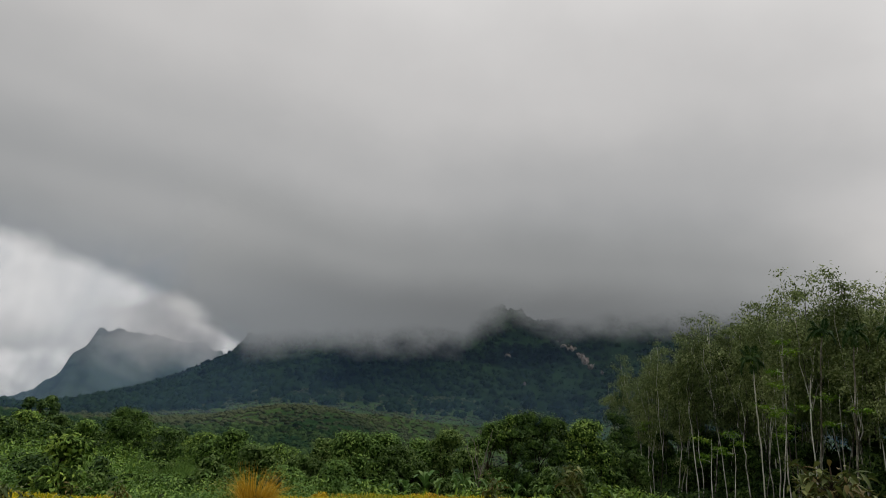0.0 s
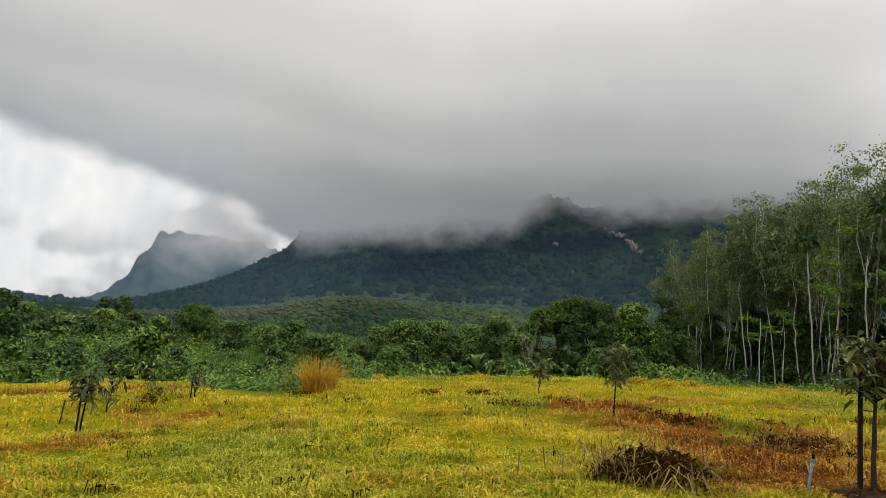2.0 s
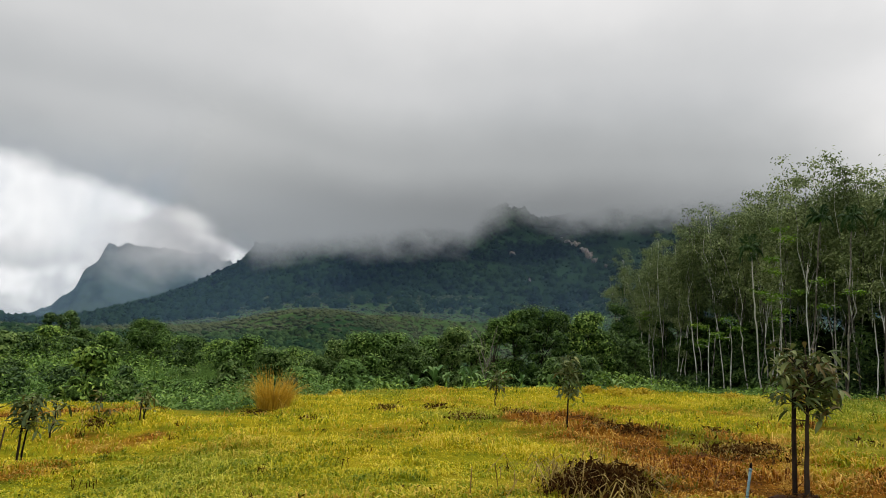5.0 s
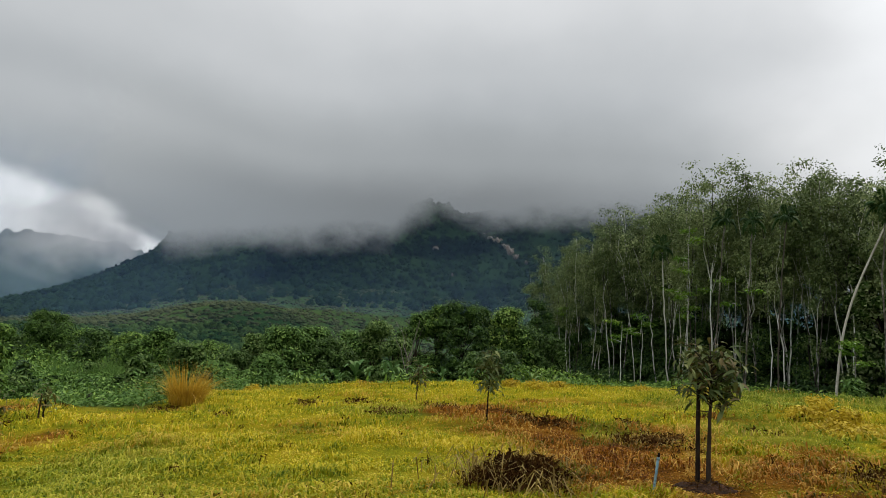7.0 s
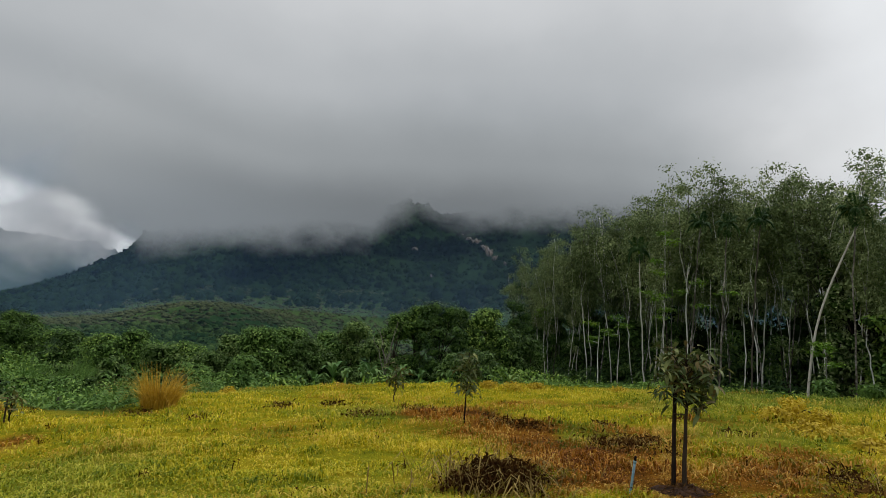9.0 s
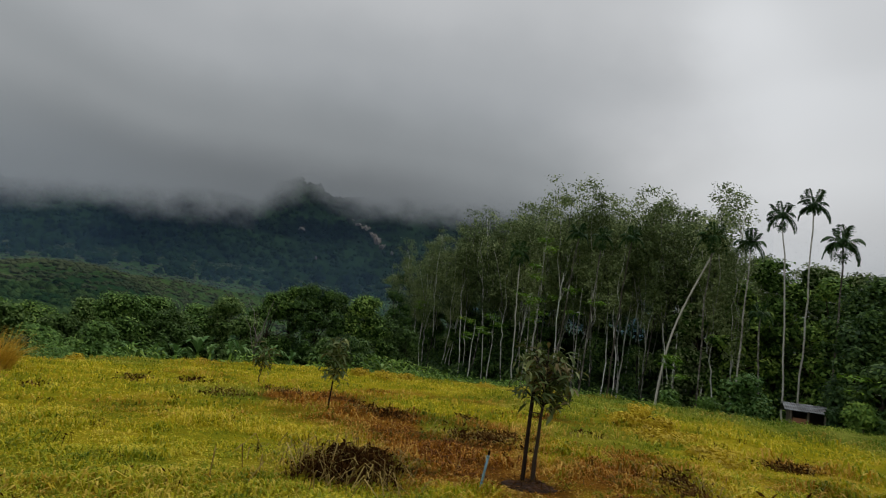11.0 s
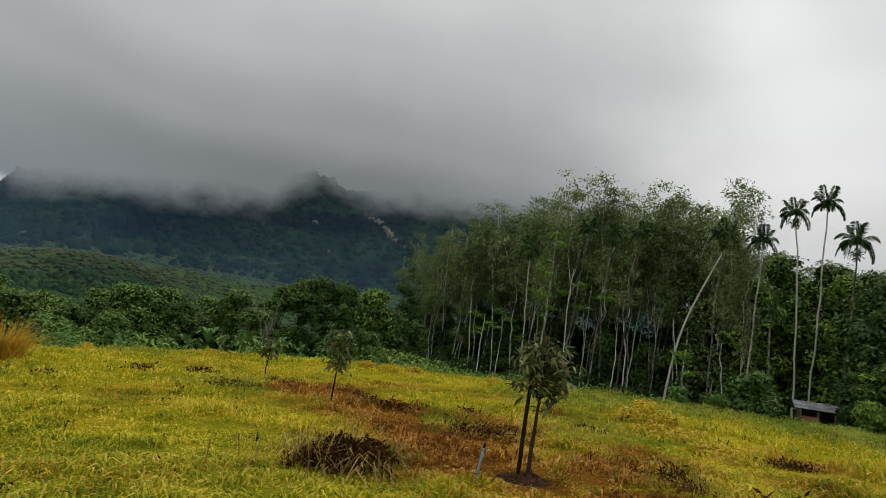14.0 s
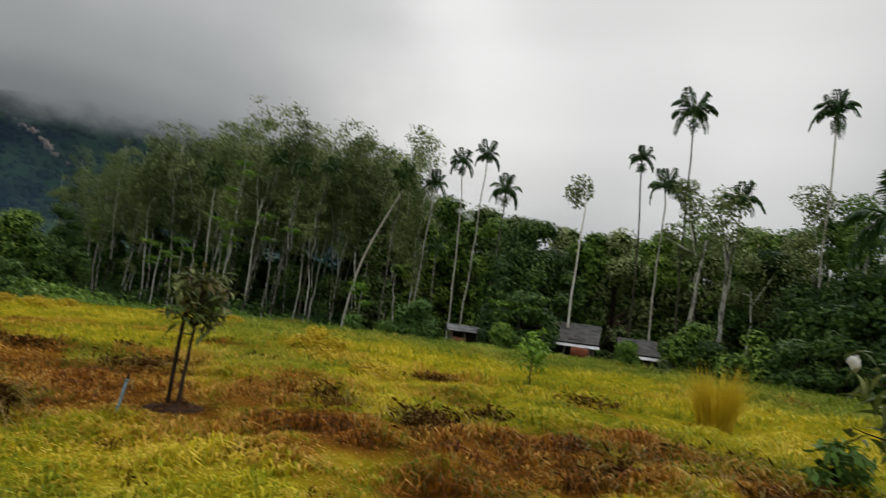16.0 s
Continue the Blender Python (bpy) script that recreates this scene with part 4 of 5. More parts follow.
palm(1, 35.4, 13.4, 38, 35.1, 1.1)
palm(2, 38.3, 13.1, 38, 37.9, 1.1)
palm(3, 40.5, 15.4, 39, 41.3, 1.15)
palm(4, 42.7, 16.1, 39, 42.1, 1.2)
palm(5, 44.8, 13.2, 37, 44.3, 1.3)
palm(6, 39.3, 7.6, 37, 39.6, 0.85, "short areca palm with yellowing fronds in the shade of the stand")
palm(7, 56.5, 17.1, 34, 57.0, 0.9)
palm(8, 58.7, 14.6, 33, 58.5, 1.3)
palm(9, 60.5, 20.7, 33, 60.5, 1.5, "tallest areca palm with a heavy dark crown", 14)
palm(10, 64.8, 13.6, 32, 63.5, 1.2)
palm(11, 71.2, 20.4, 33, 70.2, 1.4)
palm(12, 24.2, 12.9, 42, 23.2, 0.95, "areca palm standing among the rubber trees")
palm(13, 26.3, 12.8, 41, 25.6, 0.95, "areca palm standing among the rubber trees")
palm(14, 28.8, 13.0, 40, 28.0, 0.95, "areca palm standing among the rubber trees")
palm(15, 19.2, 10.6, 45, 19.9, 1.1, "areca palm standing among the rubber trees")
palm(17, 76.0, 11.0, 28, 77.5, 2.6, "broad palm with long drooping fronds at the edge of the woods", 12, 0.12)
palm(16, 8.9, 6.6, 60, 9.0, 1.1, "small dark palm at the end of the stand")

# the leaning pale trunk before the palms
lt = thing("leaning_tree", "pale bare trunk that leans far over before the palms", "tree")
lt.matrix_basis = spot(31.75, 38, -0.1)
rng = np.random.default_rng(77)
rise = 38 * math.tan(radians(12.6)) + 1.7 - float(lt.matrix_basis.translation.z)
t = np.linspace(0, 1, 16)
over = 2.5 * t ** 1.9
tube_part("trunk", lt, M_PALEBARK, np.stack([0.84 * over + 0.05 * np.sin(t * 9), -0.54 * over, -0.2 + (rise + 0.2) * t], -1), np.linspace(0.072, 0.042, 16), 9)
P, dd = blob_points(rng, [(2.3, -1.4, rise + 0.4), (2.7, -1.2, rise + 1.0), (1.9, -0.9, rise + 1.2)], [0.7, 0.7, 0.6], 600)
V, F = leaves(rng, P, 0.24, 0.11, 0.4, 0.3)
build("crown", V, F, M_RUBBER, lt)


# ---------------------------------------------------------------- woods beside the stand
OPEN = "tall thin-stemmed tree with an open, airy crown"
for k, (az, d, top, w, low, nl) in enumerate([(51.4, 33, 15.9, 1.9, 0.87, 520), (60.6, 32, 16.2, 2.6, 0.62, 1300), (63.7, 31, 15.6, 2.8, 0.62, 1400), (61.5, 37, 13.0, 3.4, 0.5, 1500), (66.0, 36, 12.5, 3.5, 0.5, 1500),
                                             (69.8, 34, 15.8, 3.4, 0.55, 1600), (73.0, 34, 15.0, 3.4, 0.5, 1600), (77.0, 34, 15.5, 3.6, 0.5, 1600), (37.1, 46, 18.2, 3.4, 0.80, 900)]):
    h = d * math.tan(radians(top)) + 1.6 - float(spot(az, d).translation.z)
    crown_tree("thin_tree", 300 + k, az, d, h, w, M_RUBBER if k % 3 or k == 0 else M_SHRUB, OPEN, nl, 0.13 if k in (1, 2) else 0.075, low, (0.21, 0.10), M_BARK, "tree", "thin trees beside the huts", 12, 0.5)

for k, (az, d, top, w, mat) in enumerate([(48.0, 35, 11.6, 5.4, M_DARKLEAF), (49.6, 36, 9.2, 5.0, M_DARKLEAF), (46.2, 33.5, 7.6, 3.0, M_DARKLEAF), (48.3, 30.5, 5.2, 3.0, M_DARKLEAF), (54.2, 41, 10.4, 6.0, M_SHRUB), (57.0, 43, 10.8, 6.0, M_RUBBER),
                                          (52.0, 44, 9.4, 6.0, M_SHRUB), (60.0, 42, 11.0, 6.0, M_SHRUB), (63.5, 42, 11.0, 6.0, M_DARKLEAF), (67.5, 37, 10.5, 6.0, M_DARKLEAF), (70.8, 33, 8.2, 6.0, M_DARKLEAF),
                                          (74.5, 30, 9.5, 6.5, M_DARKLEAF), (79, 30, 10, 7.0, M_DARKLEAF), (40.5, 46, 12.6, 6.0, M_SHRUB), (43.5, 47, 12.3, 6.0, M_RUBBER), (37.5, 44, 11.0, 5.0, M_SHRUB), (34.6, 45, 12.5, 5.0, M_RUBBER), (46.2, 46, 11.8, 6.0, M_RUBBER), (84, 30, 11, 7, M_DARKLEAF), (72.0, 37, 13.2, 5.5, M_DARKLEAF), (76.0, 36, 14.2, 6, M_SHRUB), (68.5, 41, 12.4, 6, M_SHRUB), (50.6, 40, 11.2, 4.6, M_RUBBER), (53.0, 38, 11.0, 4.4, M_SHRUB), (55.6, 37.5, 11.4, 4.4, M_RUBBER), (58.4, 39, 11.6, 4.8, M_SHRUB), (62.0, 38, 11.8, 4.8, M_RUBBER), (65.6, 39, 12.2, 5.0, M_SHRUB), (46.6, 40, 10.8, 4.8, M_DARKLEAF), (44.4, 42, 11.4, 4.4, M_SHRUB)]):
    h = d * math.tan(radians(top)) + 1.6 - float(spot(az, d).translation.z)
    crown_tree("broadleaf_tree", 330 + k, az, d, h, w, mat, "dense dark broadleaved tree at the edge of the woods" if mat is M_DARKLEAF else "full green broadleaved tree in the woods", 7200 if d < 40 else 5000, 0.2, 0.08, (0.23, 0.125) if d < 40 else (0.27, 0.145), None, "tree", "broadleaved trees of the woods", 46)

for k, (az, d, h, w, mat, lab) in enumerate([(38.6, 31.5, 2.3, 2.4, M_BANANA, "bright green bush before the palms"), (62.0, 29.5, 2.4, 2.4, M_SHRUB, "green bush beside the huts"), (46.5, 29.5, 1.2, 1.2, M_SHRUB, "small bush before the dark trees"),
                                             (66.0, 28, 2.2, 2.6, M_SHRUB, "green bush at the foot of the woods"), (69.5, 27.5, 1.8, 2.4, M_DARKLEAF, "dark bush at the foot of the woods"), (72.3, 27, 2.4, 2.4, M_DARKLEAF, "dark bush at the foot of the woods"), (63.0, 29, 1.6, 2.0, M_DARKLEAF, "dark bush at the foot of the woods"), (77, 26, 3.0, 3.0, M_DARKLEAF, "dark bush at the foot of the woods"),
                                             (33.0, 33.5, 1.3, 1.6, M_SHRUB, "green bush at the foot of the leaning trunk"), (36.0, 32.5, 1.0, 1.4, M_SHRUB, "low green bush before the palms"), (46.0, 30.3, 1.5, 1.5, M_SHRUB, "green bush beside the hut"), (44.6, 30.2, 1.0, 0.8, M_DARKLEAF, "low dark bush before the hut"), (56.9, 30.0, 1.4, 1.2, M_SHRUB, "green bush between the sheds"), (60.6, 29.8, 1.7, 1.6, M_DARKLEAF, "dark bush beside the small shed")]):
    crown_tree("bush", 360 + k, az, d, h, w, mat, lab, 2000, 0.04, 0.05, (0.19, 0.085), None, "bush", "bushes at the edge of the woods", 14)

rng = np.random.default_rng(15)
cs, rs = [], []
for k in range(120):
    a, d = rng.uniform(33, 88), rng.uniform(46, 62)
    x, y = d * math.sin(radians(a)), d * math.cos(radians(a))
    cs.append((x, y, float(gz(x, y)) + rng.uniform(0.5, 7.0)))
    rs.append(rng.uniform(1.8, 3.0))
# near-black leafage again paints the shade inside the woods
mass("woods_depth", 16, cs, rs, 40000, M_DEPTH, "leafage deep inside the woods, coloured near-black for its shade", (0.34, 0.2), "forest")


# ---------------------------------------------------------------- centre: shrubs, bananas
SHRUBS = [(-23.5, 44, 0.2, 4.0, 0), (-21.0, 40, -0.8, 3.4, 1), (-19.0, 46, -0.4, 3.6, 0), (-17.0, 40, -1.0, 3.0, 1), (-15.4, 44, 0.4, 3.6, 1), (-13.3, 40, 1.2, 4.2, 2), (-11.2, 42, 1.4, 4.2, 2), (-9.0, 40, 0.6, 3.6, 1), (-7.6, 42, 1.3, 3.4, 2), (-5.3, 41, 2.4, 3.0, 1),
          (-3.6, 39, 1.0, 2.6, 1), (-1.9, 43, 2.6, 4.0, 0), (0.2, 44, 3.4, 4.2, 0), (1.9, 43, 3.9, 4.2, 3), (4.0, 45, 3.6, 4.4, 3), (5.9, 44, 3.7, 4.2, 0), (7.8, 46, 2.2, 3.6, 3), (3.6, 38, -0.2, 2.6, 3), (6.0, 39, 0.2, 2.4, 3), (-14.5, 36, -1.2, 2.4, 2), (-18.5, 35, -2.0, 2.4, 2), (8.8, 52, 4.6, 4.5, 3), (10.0, 46, 1.5, 2.8, 1), (-25.5, 52, -0.3, 4.0, 0), (-27.5, 60, -0.2, 4.5, 3), (10.6, 64, 3.4, 5.0, 3), (12.4, 62, 3.6, 5.0, 3), (14.2, 60, 3.6, 5.0, 3), (16.4, 58, 3.6, 5.0, 3), (19.0, 56, 3.6, 5.0, 3), (22.0, 54, 3.6, 5.0, 3)]
for k, (az, d, top, w, m) in enumerate(SHRUBS):
    top += 1.2 if az > -3 else 0.6
    h = d * math.tan(radians(top)) + 1.6 - float(spot(az, d).translation.z)
    mat = (M_SHRUB, M_FEATHER, M_CASSAVA, M_DARKLEAF)[m]
    lab = ("green rounded shrub behind the field", "grey-green feathery shrub behind the field", "bright green shrub under a mat of climbers", "dark dense shrub behind the field")[m]
    crown_tree("shrub", 400 + k, az, d, max(1.0, h) * 1.08, w * 1.12, mat, lab, 4500, 0.06, 0.02, (0.18, 0.09), None, "shrub", "shrubs behind the field", 40, 0.0)

# a thin pale tree, nearly bare
bt = thing("bare_tree", "thin pale tree nearly bare of leaves", "tree")
bt.matrix_basis = spot(-2.6, 37.5, -0.1)
rng = np.random.default_rng(91)
tube_part("trunk", bt, M_GREYBARK, curve_pts(rng, (0, 0, -0.2), (0.1, 0, 2.6), 7, 0.03), np.linspace(0.055, 0.035, 7), 6)
for k in range(7):
    a = k * 0.9
    tube_part("limb", bt, M_GREYBARK, curve_pts(rng, (0.08, 0, rng.uniform(1.2, 2.6)), (0.9 * math.cos(a), 0.9 * math.sin(a), rng.uniform(3.4, 4.6)), 7, 0.06), np.linspace(0.028, 0.006, 7), 5)


def banana_leaf(seed, length, width):
    rng = np.random.default_rng(seed)
    n = 12
    t = np.linspace(0, 1, n)
    spine = np.stack([length * (0.75 * t - 0.05 * t ** 2), 0 * t, length * (0.95 * t - 0.75 * t ** 2.4)], -1)
    w = width * 0.5 * np.sin(np.pi * np.clip(t * 0.93 + 0.03, 0, 1)) ** 0.6 * (1 + 0.08 * rng.normal(size=n))
    w[0] = 0.02
    L = spine + np.stack([0 * t, w, 0.35 * w], -1)
    R = spine + np.stack([0 * t, -w, 0.35 * w], -1)
    V = np.stack([L, spine, R], 1).reshape(-1, 3)
    i = np.arange(n - 1) * 3
    F = np.concatenate([np.stack([i, i + 1, i + 4, i + 3], -1), np.stack([i + 1, i + 2, i + 5, i + 4], -1)])
    ob = build("leaf", V, F, M_BANANA, smooth=True)
    data = ob.data
    bpy.data.objects.remove(ob)
    return data


BANANA = [banana_leaf(s, 1.0, 0.17) for s in (1, 2, 3)]


def banana(seed, az, d, size, n, label="banana plant with broad arching leaves", stem=0.9):
    rng = np.random.default_rng(seed)
    ob = thing("banana_plant", label, "banana plant", "banana plants behind the field")
    ob.matrix_basis = spot(az, d, -0.05)
    tube_part("stem", ob, M_FRESH, [(0, 0, -0.1), (0, 0, stem * size * 0.5), (0.03, 0, stem * size)], [0.09 * size ** 0.5, 0.07 * size ** 0.5, 0.04], 8)
    for k in range(n):
        f = new("leaf", BANANA[k % 3])
        f.parent = ob
        f.matrix_basis = pose(0, 0, stem * size * 0.9, 0, rng.uniform(-40, 18), k * 137.5 + rng.uniform(-25, 25)) @ Matrix.Scale(size * rng.uniform(0.8, 1.15), 4)
    return ob


for k, (az, d, s, n) in enumerate([(-7.0, 35, 1.5, 7), (-8.6, 34, 1.1, 6), (-3.8, 34, 1.2, 7), (-1.6, 35, 1.2, 7), (-12.0, 36, 1.2, 6), (-10.2, 35, 1.1, 6), (-4.4, 32.5, 0.8, 5), (-6.0, 32.5, 0.8, 6), (-1.0, 33, 0.9, 5), (3.0, 34, 0.9, 5), (-13.8, 35, 1.0, 6), (0.6, 33.5, 0.8, 5), (32.6, 33, 0.8, 5)]):
    banana(500 + k, az, d, s, n + 4)
banana(520, 8.4, 27.0, 0.95, 6, "young banana plant with upright yellow-green leaves", 0.3)


# ---------------------------------------------------------------- wild ground on the low side
def low_growth(name, seed, n, a0, a1, d0, d1, h, mat, label, leaf, clump=0.45):
    rng = np.random.default_rng(seed)
    a, d = rng.uniform(a0, a1, n), np.sqrt(rng.uniform(d0 * d0, d1 * d1, n))
    x, y = d * np.sin(np.radians(a)), d * np.cos(np.radians(a))
    ok = d > field_edge(a) + 0.6 + 0.8 * wavy(x, y, 0.7, 17)
    x, y = x[ok], y[ok]
    hh = h * np.clip(0.5 + 0.75 * wavy(x, y, 0.9, seed), 0.12, 1.7)
    per = 14
    m = len(x)
    C = np.repeat(np.stack([x, y, gz(x, y)], -1), per, 0)
    C[:, :2] += rng.normal(size=(m * per, 2)) * clump * np.repeat(hh, per)[:, None]
    C[:, 2] += np.repeat(hh, per) * rng.uniform(0.1, 1.0, m * per)
    out = np.zeros_like(C)
    out[:, 2] = 0.5
    V, F = facing(rng, C, leaf[0], leaf[1], out, 0.5)
    return tagged(build(name, V, F, mat), label, "undergrowth", kind="stuff")


low_growth("cassava", 31, 6200, -52, -12, 20, 46, 1.0, M_CASSAVA, "waist-high cassava and weeds in rank green growth", (0.18, 0.07), 0.26)
low_growth("weeds", 32, 2600, -52, -8, 40, 85, 2.0, M_SHRUB, "rank scrub of many greens on the low ground", (0.32, 0.15), 0.34)
low_growth("weeds", 33, 1700, -14, 34, 29.5, 44, 0.7, M_SHRUB, "low green weeds along the far edge of the field", (0.26, 0.10))
low_growth("weeds", 34, 1100, 33, 80, 29, 36, 0.5, M_SHRUB, "low green weeds before the woods", (0.24, 0.10))


def tall_grass(name, seed, az, d, w, h, n, mat, label, category, spread=0.35):
    """A clump of long arching blades."""
    rng = np.random.default_rng(seed)
    ob = thing(name, label, category)
    ob.matrix_basis = spot(az, d, -0.03)
    a = rng.uniform(0, 6.283, n)
    rr = w * 0.16 * np.sqrt(rng.random(n))
    base = np.stack([rr * np.cos(a), rr * np.sin(a), 0 * a], -1)
    L = h * rng.uniform(0.55, 1.12, n)
    k = np.abs(rng.normal(size=n)) * spread + 0.08
    t = np.linspace(0, 1, 5)
    P = base[:, None] + np.stack([np.cos(a)[:, None] * (k * L)[:, None] * t ** 1.8, np.sin(a)[:, None] * (k * L)[:, None] * t ** 1.8, L[:, None] * (t - 0.55 * k[:, None] * t ** 2.5)], -1)
    ph = rng.uniform(0, 6.28, n)
    side = np.stack([np.cos(ph), np.sin(ph), 0 * ph], -1)[:, None] * (0.011 * (1.1 - t))[None, :, None]
    V = np.stack([P - side, P + side], 2).reshape(-1, 3)
    o = (np.arange(n) * 10)[:, None, None] + (np.arange(4) * 2)[None, :, None]
    F = (o + np.array([0, 1, 3, 2])).reshape(-1, 4)
    tagged(build("blade_mass", V, F, mat, ob), kind="stuff")
    return ob


tall_grass("straw_tuft", 41, -20.8, 20.5, 2.9, 1.3, 620, M_TUFT, "tall tuft of straw-yellow grass at the edge of the field", "grass tuft", 0.6)
tall_grass("straw_tuft", 42, 65.0, 12.9, 1.7, 1.25, 620, M_YSHRUB, "tall tuft of golden grass in the field", "grass tuft", 0.30)
for k in range(26):
    r_ = random.Random(900 + k)
    tall_grass("elephant_grass", 44 + k, r_.uniform(-36, -22), r_.uniform(40, 47), 1.6, r_.uniform(1.6, 2.3), 170, M_CASSAVA, "tall green elephant grass in a strip", "grass clump", 0.3)

for k in range(34):
    r_ = random.Random(1500 + k)
    crown_tree("bush", 1500 + k, r_.uniform(-48, -15), r_.uniform(27, 62), r_.uniform(1.1, 2.4), r_.uniform(1.8, 3.4), (M_DARKLEAF, M_SHRUB, M_CASSAVA, M_FEATHER)[k % 4], ("dark rounded bush in the rank growth", "green rounded bush in the rank growth", "bright green rounded bush in the rank growth", "grey-green bush in the rank growth")[k % 4], 1500, 0.04, 0.0, (0.20, 0.10), None, "bush", "bushes on the low ground", 26)

# bamboo-like clump and the scrub belt on the low side
rng = np.random.default_rng(19)
crown_tree("bamboo_clump", 600, -31.2, 80, 80 * math.tan(radians(1.75)) + 1.6 - float(spot(-31.2, 80).translation.z), 8.6, M_BAMBOO, "big rounded clump of bamboo over the scrub", 7000, 0.1, 0.0, (0.46, 0.13), None, "bamboo", "", 34)
for k in range(40):
    a = -52 + 38 * (k + rng.random()) / 40
    d = rng.uniform(66, 120)
    g = float(spot(a, d).translation.z)
    h = max(1.6, d * math.tan(radians(rng.uniform(-0.8, 0.6))) + 1.6 - g)
    m = (M_SHRUB, M_DARKLEAF, M_FEATHER)[k % 3]
    crown_tree("scrub_tree", 610 + k, a, d, h, rng.uniform(4.5, 8), m, "low spreading scrub tree on the low ground", 1900, 0.1, 0.02, (0.42, 0.22), None, "tree", "scrub trees on the low ground", 30)
crown_tree("scrub_tree", 660, -45.5, 62, 5.6, 6.5, M_DARKLEAF, "dark scrub tree with an uneven top", 2600, 0.12, 0.05, (0.45, 0.25), None, "tree", "scrub trees on the low ground", 20)


for az, d, el in ((-36.6, 170, 1.75), (-38.0, 175, 1.45), (-37.2, 180, 1.35)):
    crown_tree("scrub_tree", 670 + d, az, d, d * math.tan(radians(el)) + 1.6 - float(spot(az, d).translation.z), 4.4, M_DARKLEAF, "lone dark round-topped tree on the low rise", 1500, 0.16, 0.2, (0.6, 0.35), None, "tree", "scrub trees on the low ground", 12)


# ---------------------------------------------------------------- saplings
def sapling_leaf():
    n = 5
    t = np.linspace(0, 1, n)
    spine = np.stack([t, 0 * t, -0.35 * t ** 2], -1)
    w = np.array([0.02, 0.13, 0.155, 0.10, 0.0])
    V = np.concatenate([spine + np.stack([0 * t, w, 0.4 * w], -1), spine, spine + np.stack([0 * t, -w, 0.4 * w], -1)])
    i = np.arange(n - 1)
    F = np.concatenate([np.stack([i, i + n, i + n + 1, i + 1], -1), np.stack([i + n, i + 2 * n, i + 2 * n + 1, i + n + 1], -1)])
    out = []
    for mat in (M_SAPLEAF, M_SAPTIP, M_FRESH):
        ob = build("leaf", V, F, mat, smooth=True)
        out.append(ob.data)
        bpy.data.objects.remove(ob)
    return out


SAPLEAF = sapling_leaf()


def sapling(seed, az, d, height, width, bare, n, label, stake=True, old=0.25, fresh=False, lean=0.0, leaf=0.2):
    """A young tree: thin trunk, a few twigs, hanging leaves, and the pole it is tied to."""
    rng = np.random.default_rng(seed)
    ob = thing("sapling", label, "young tree", "saplings in the field")
    ob.matrix_basis = spot(az, d)
    top = np.array([lean * height, 0, height])
    tube_part("trunk", ob, M_DARKBARK, curve_pts(rng, (0, 0, -0.1), top, 9, 0.012), np.linspace(0.033 if height > 1.6 else 0.02, 0.007, 9), 7)
    if stake:
        tube_part("stake", ob, M_STAKE, [(-0.12, 0.05, -0.1), (-0.125, 0.04, height * 0.4), (-0.12, 0.03, height * 0.75)], [0.028, 0.026, 0.022] if height > 1.6 else [0.020, 0.019, 0.016], 7)
        band = [(-0.06 + 0.085 * math.cos(a), 0.02 + 0.03 * math.sin(a), height * 0.52) for a in np.linspace(0, 6.28, 9)]
        tube_part("tie", ob, M_STAKE, band, 0.006, 5)
    ends = []
    nb = max(5, n // 12)
    for k in range(nb):
        v = (k + 0.5) / nb
        z = height * (bare + (0.90 - bare) * v)
        a = k * 2.4 + rng.uniform(-0.4, 0.4)
        rad = width * 0.5 * (0.45 + 0.62 * math.sin(0.5 + 2.3 * v)) * rng.uniform(0.6, 1.05)
        p0 = np.array([lean * z, 0, z])
        p1 = p0 + np.array([rad * math.cos(a), rad * math.sin(a), rng.uniform(0.08, 0.32) * width])
        P = curve_pts(rng, p0, p1, 5, 0.012)
        tw = tube_part("twig", ob, M_DARKBARK, P, np.linspace(0.008, 0.003, 5), 5)
        ends += [(P[2], tw), (P[3], tw), (P[4], tw), (P[4], tw)]
    ends.append((top, tw))
    for k in range(n):
        e, tw = ends[rng.integers(len(ends))]
        e = e + rng.normal(size=3) * 0.06
        f = new("leaf", SAPLEAF[2 if fresh else 1 if rng.random() < old else 0])
        f.parent = tw
        f.matrix_basis = Matrix.LocRotScale(Vector(e), Euler((rng.uniform(-0.5, 0.5), rng.uniform(-0.5, 0.85), rng.uniform(0, 6.28))), Vector((1, 1, 1)) * leaf * rng.uniform(0.6, 1.2))
    return ob


sapling(1, 22.7, 8.45, 1.70, 0.76, 0.55, 520, "young fruit tree tied to a pole, leaves hanging and partly browned", True, 0.16, leaf=0.155)
sapling(2, 4.6, 14.0, 1.50, 0.56, 0.42, 240, "young fruit tree with drooping dark green leaves", False, 0.03, leaf=0.19)
sapling(3, -1.6, 20.0, 1.2, 0.50, 0.35, 120, "small young tree with green leaves", False, 0.2, leaf=0.22)
sapling(4, -38.7, 13.0, 1.10, 0.46, 0.50, 230, "young fruit tree with hanging leaves tied to a pole", True, 0.05, leaf=0.18)
sapling(5, -30.8, 17.0, 0.70, 0.34, 0.35, 60, "very small young tree beside two poles", True, 0.1)
sapling(6, 49.9, 15.5, 1.2, 0.80, 0.28, 230, "young tree with fresh yellow-green leaves", False, 0.0, True)
sapling(7, 60.0, 24.0, 0.7, 0.5, 0.2, 45, "small dark young tree near the huts", False, 0.1)
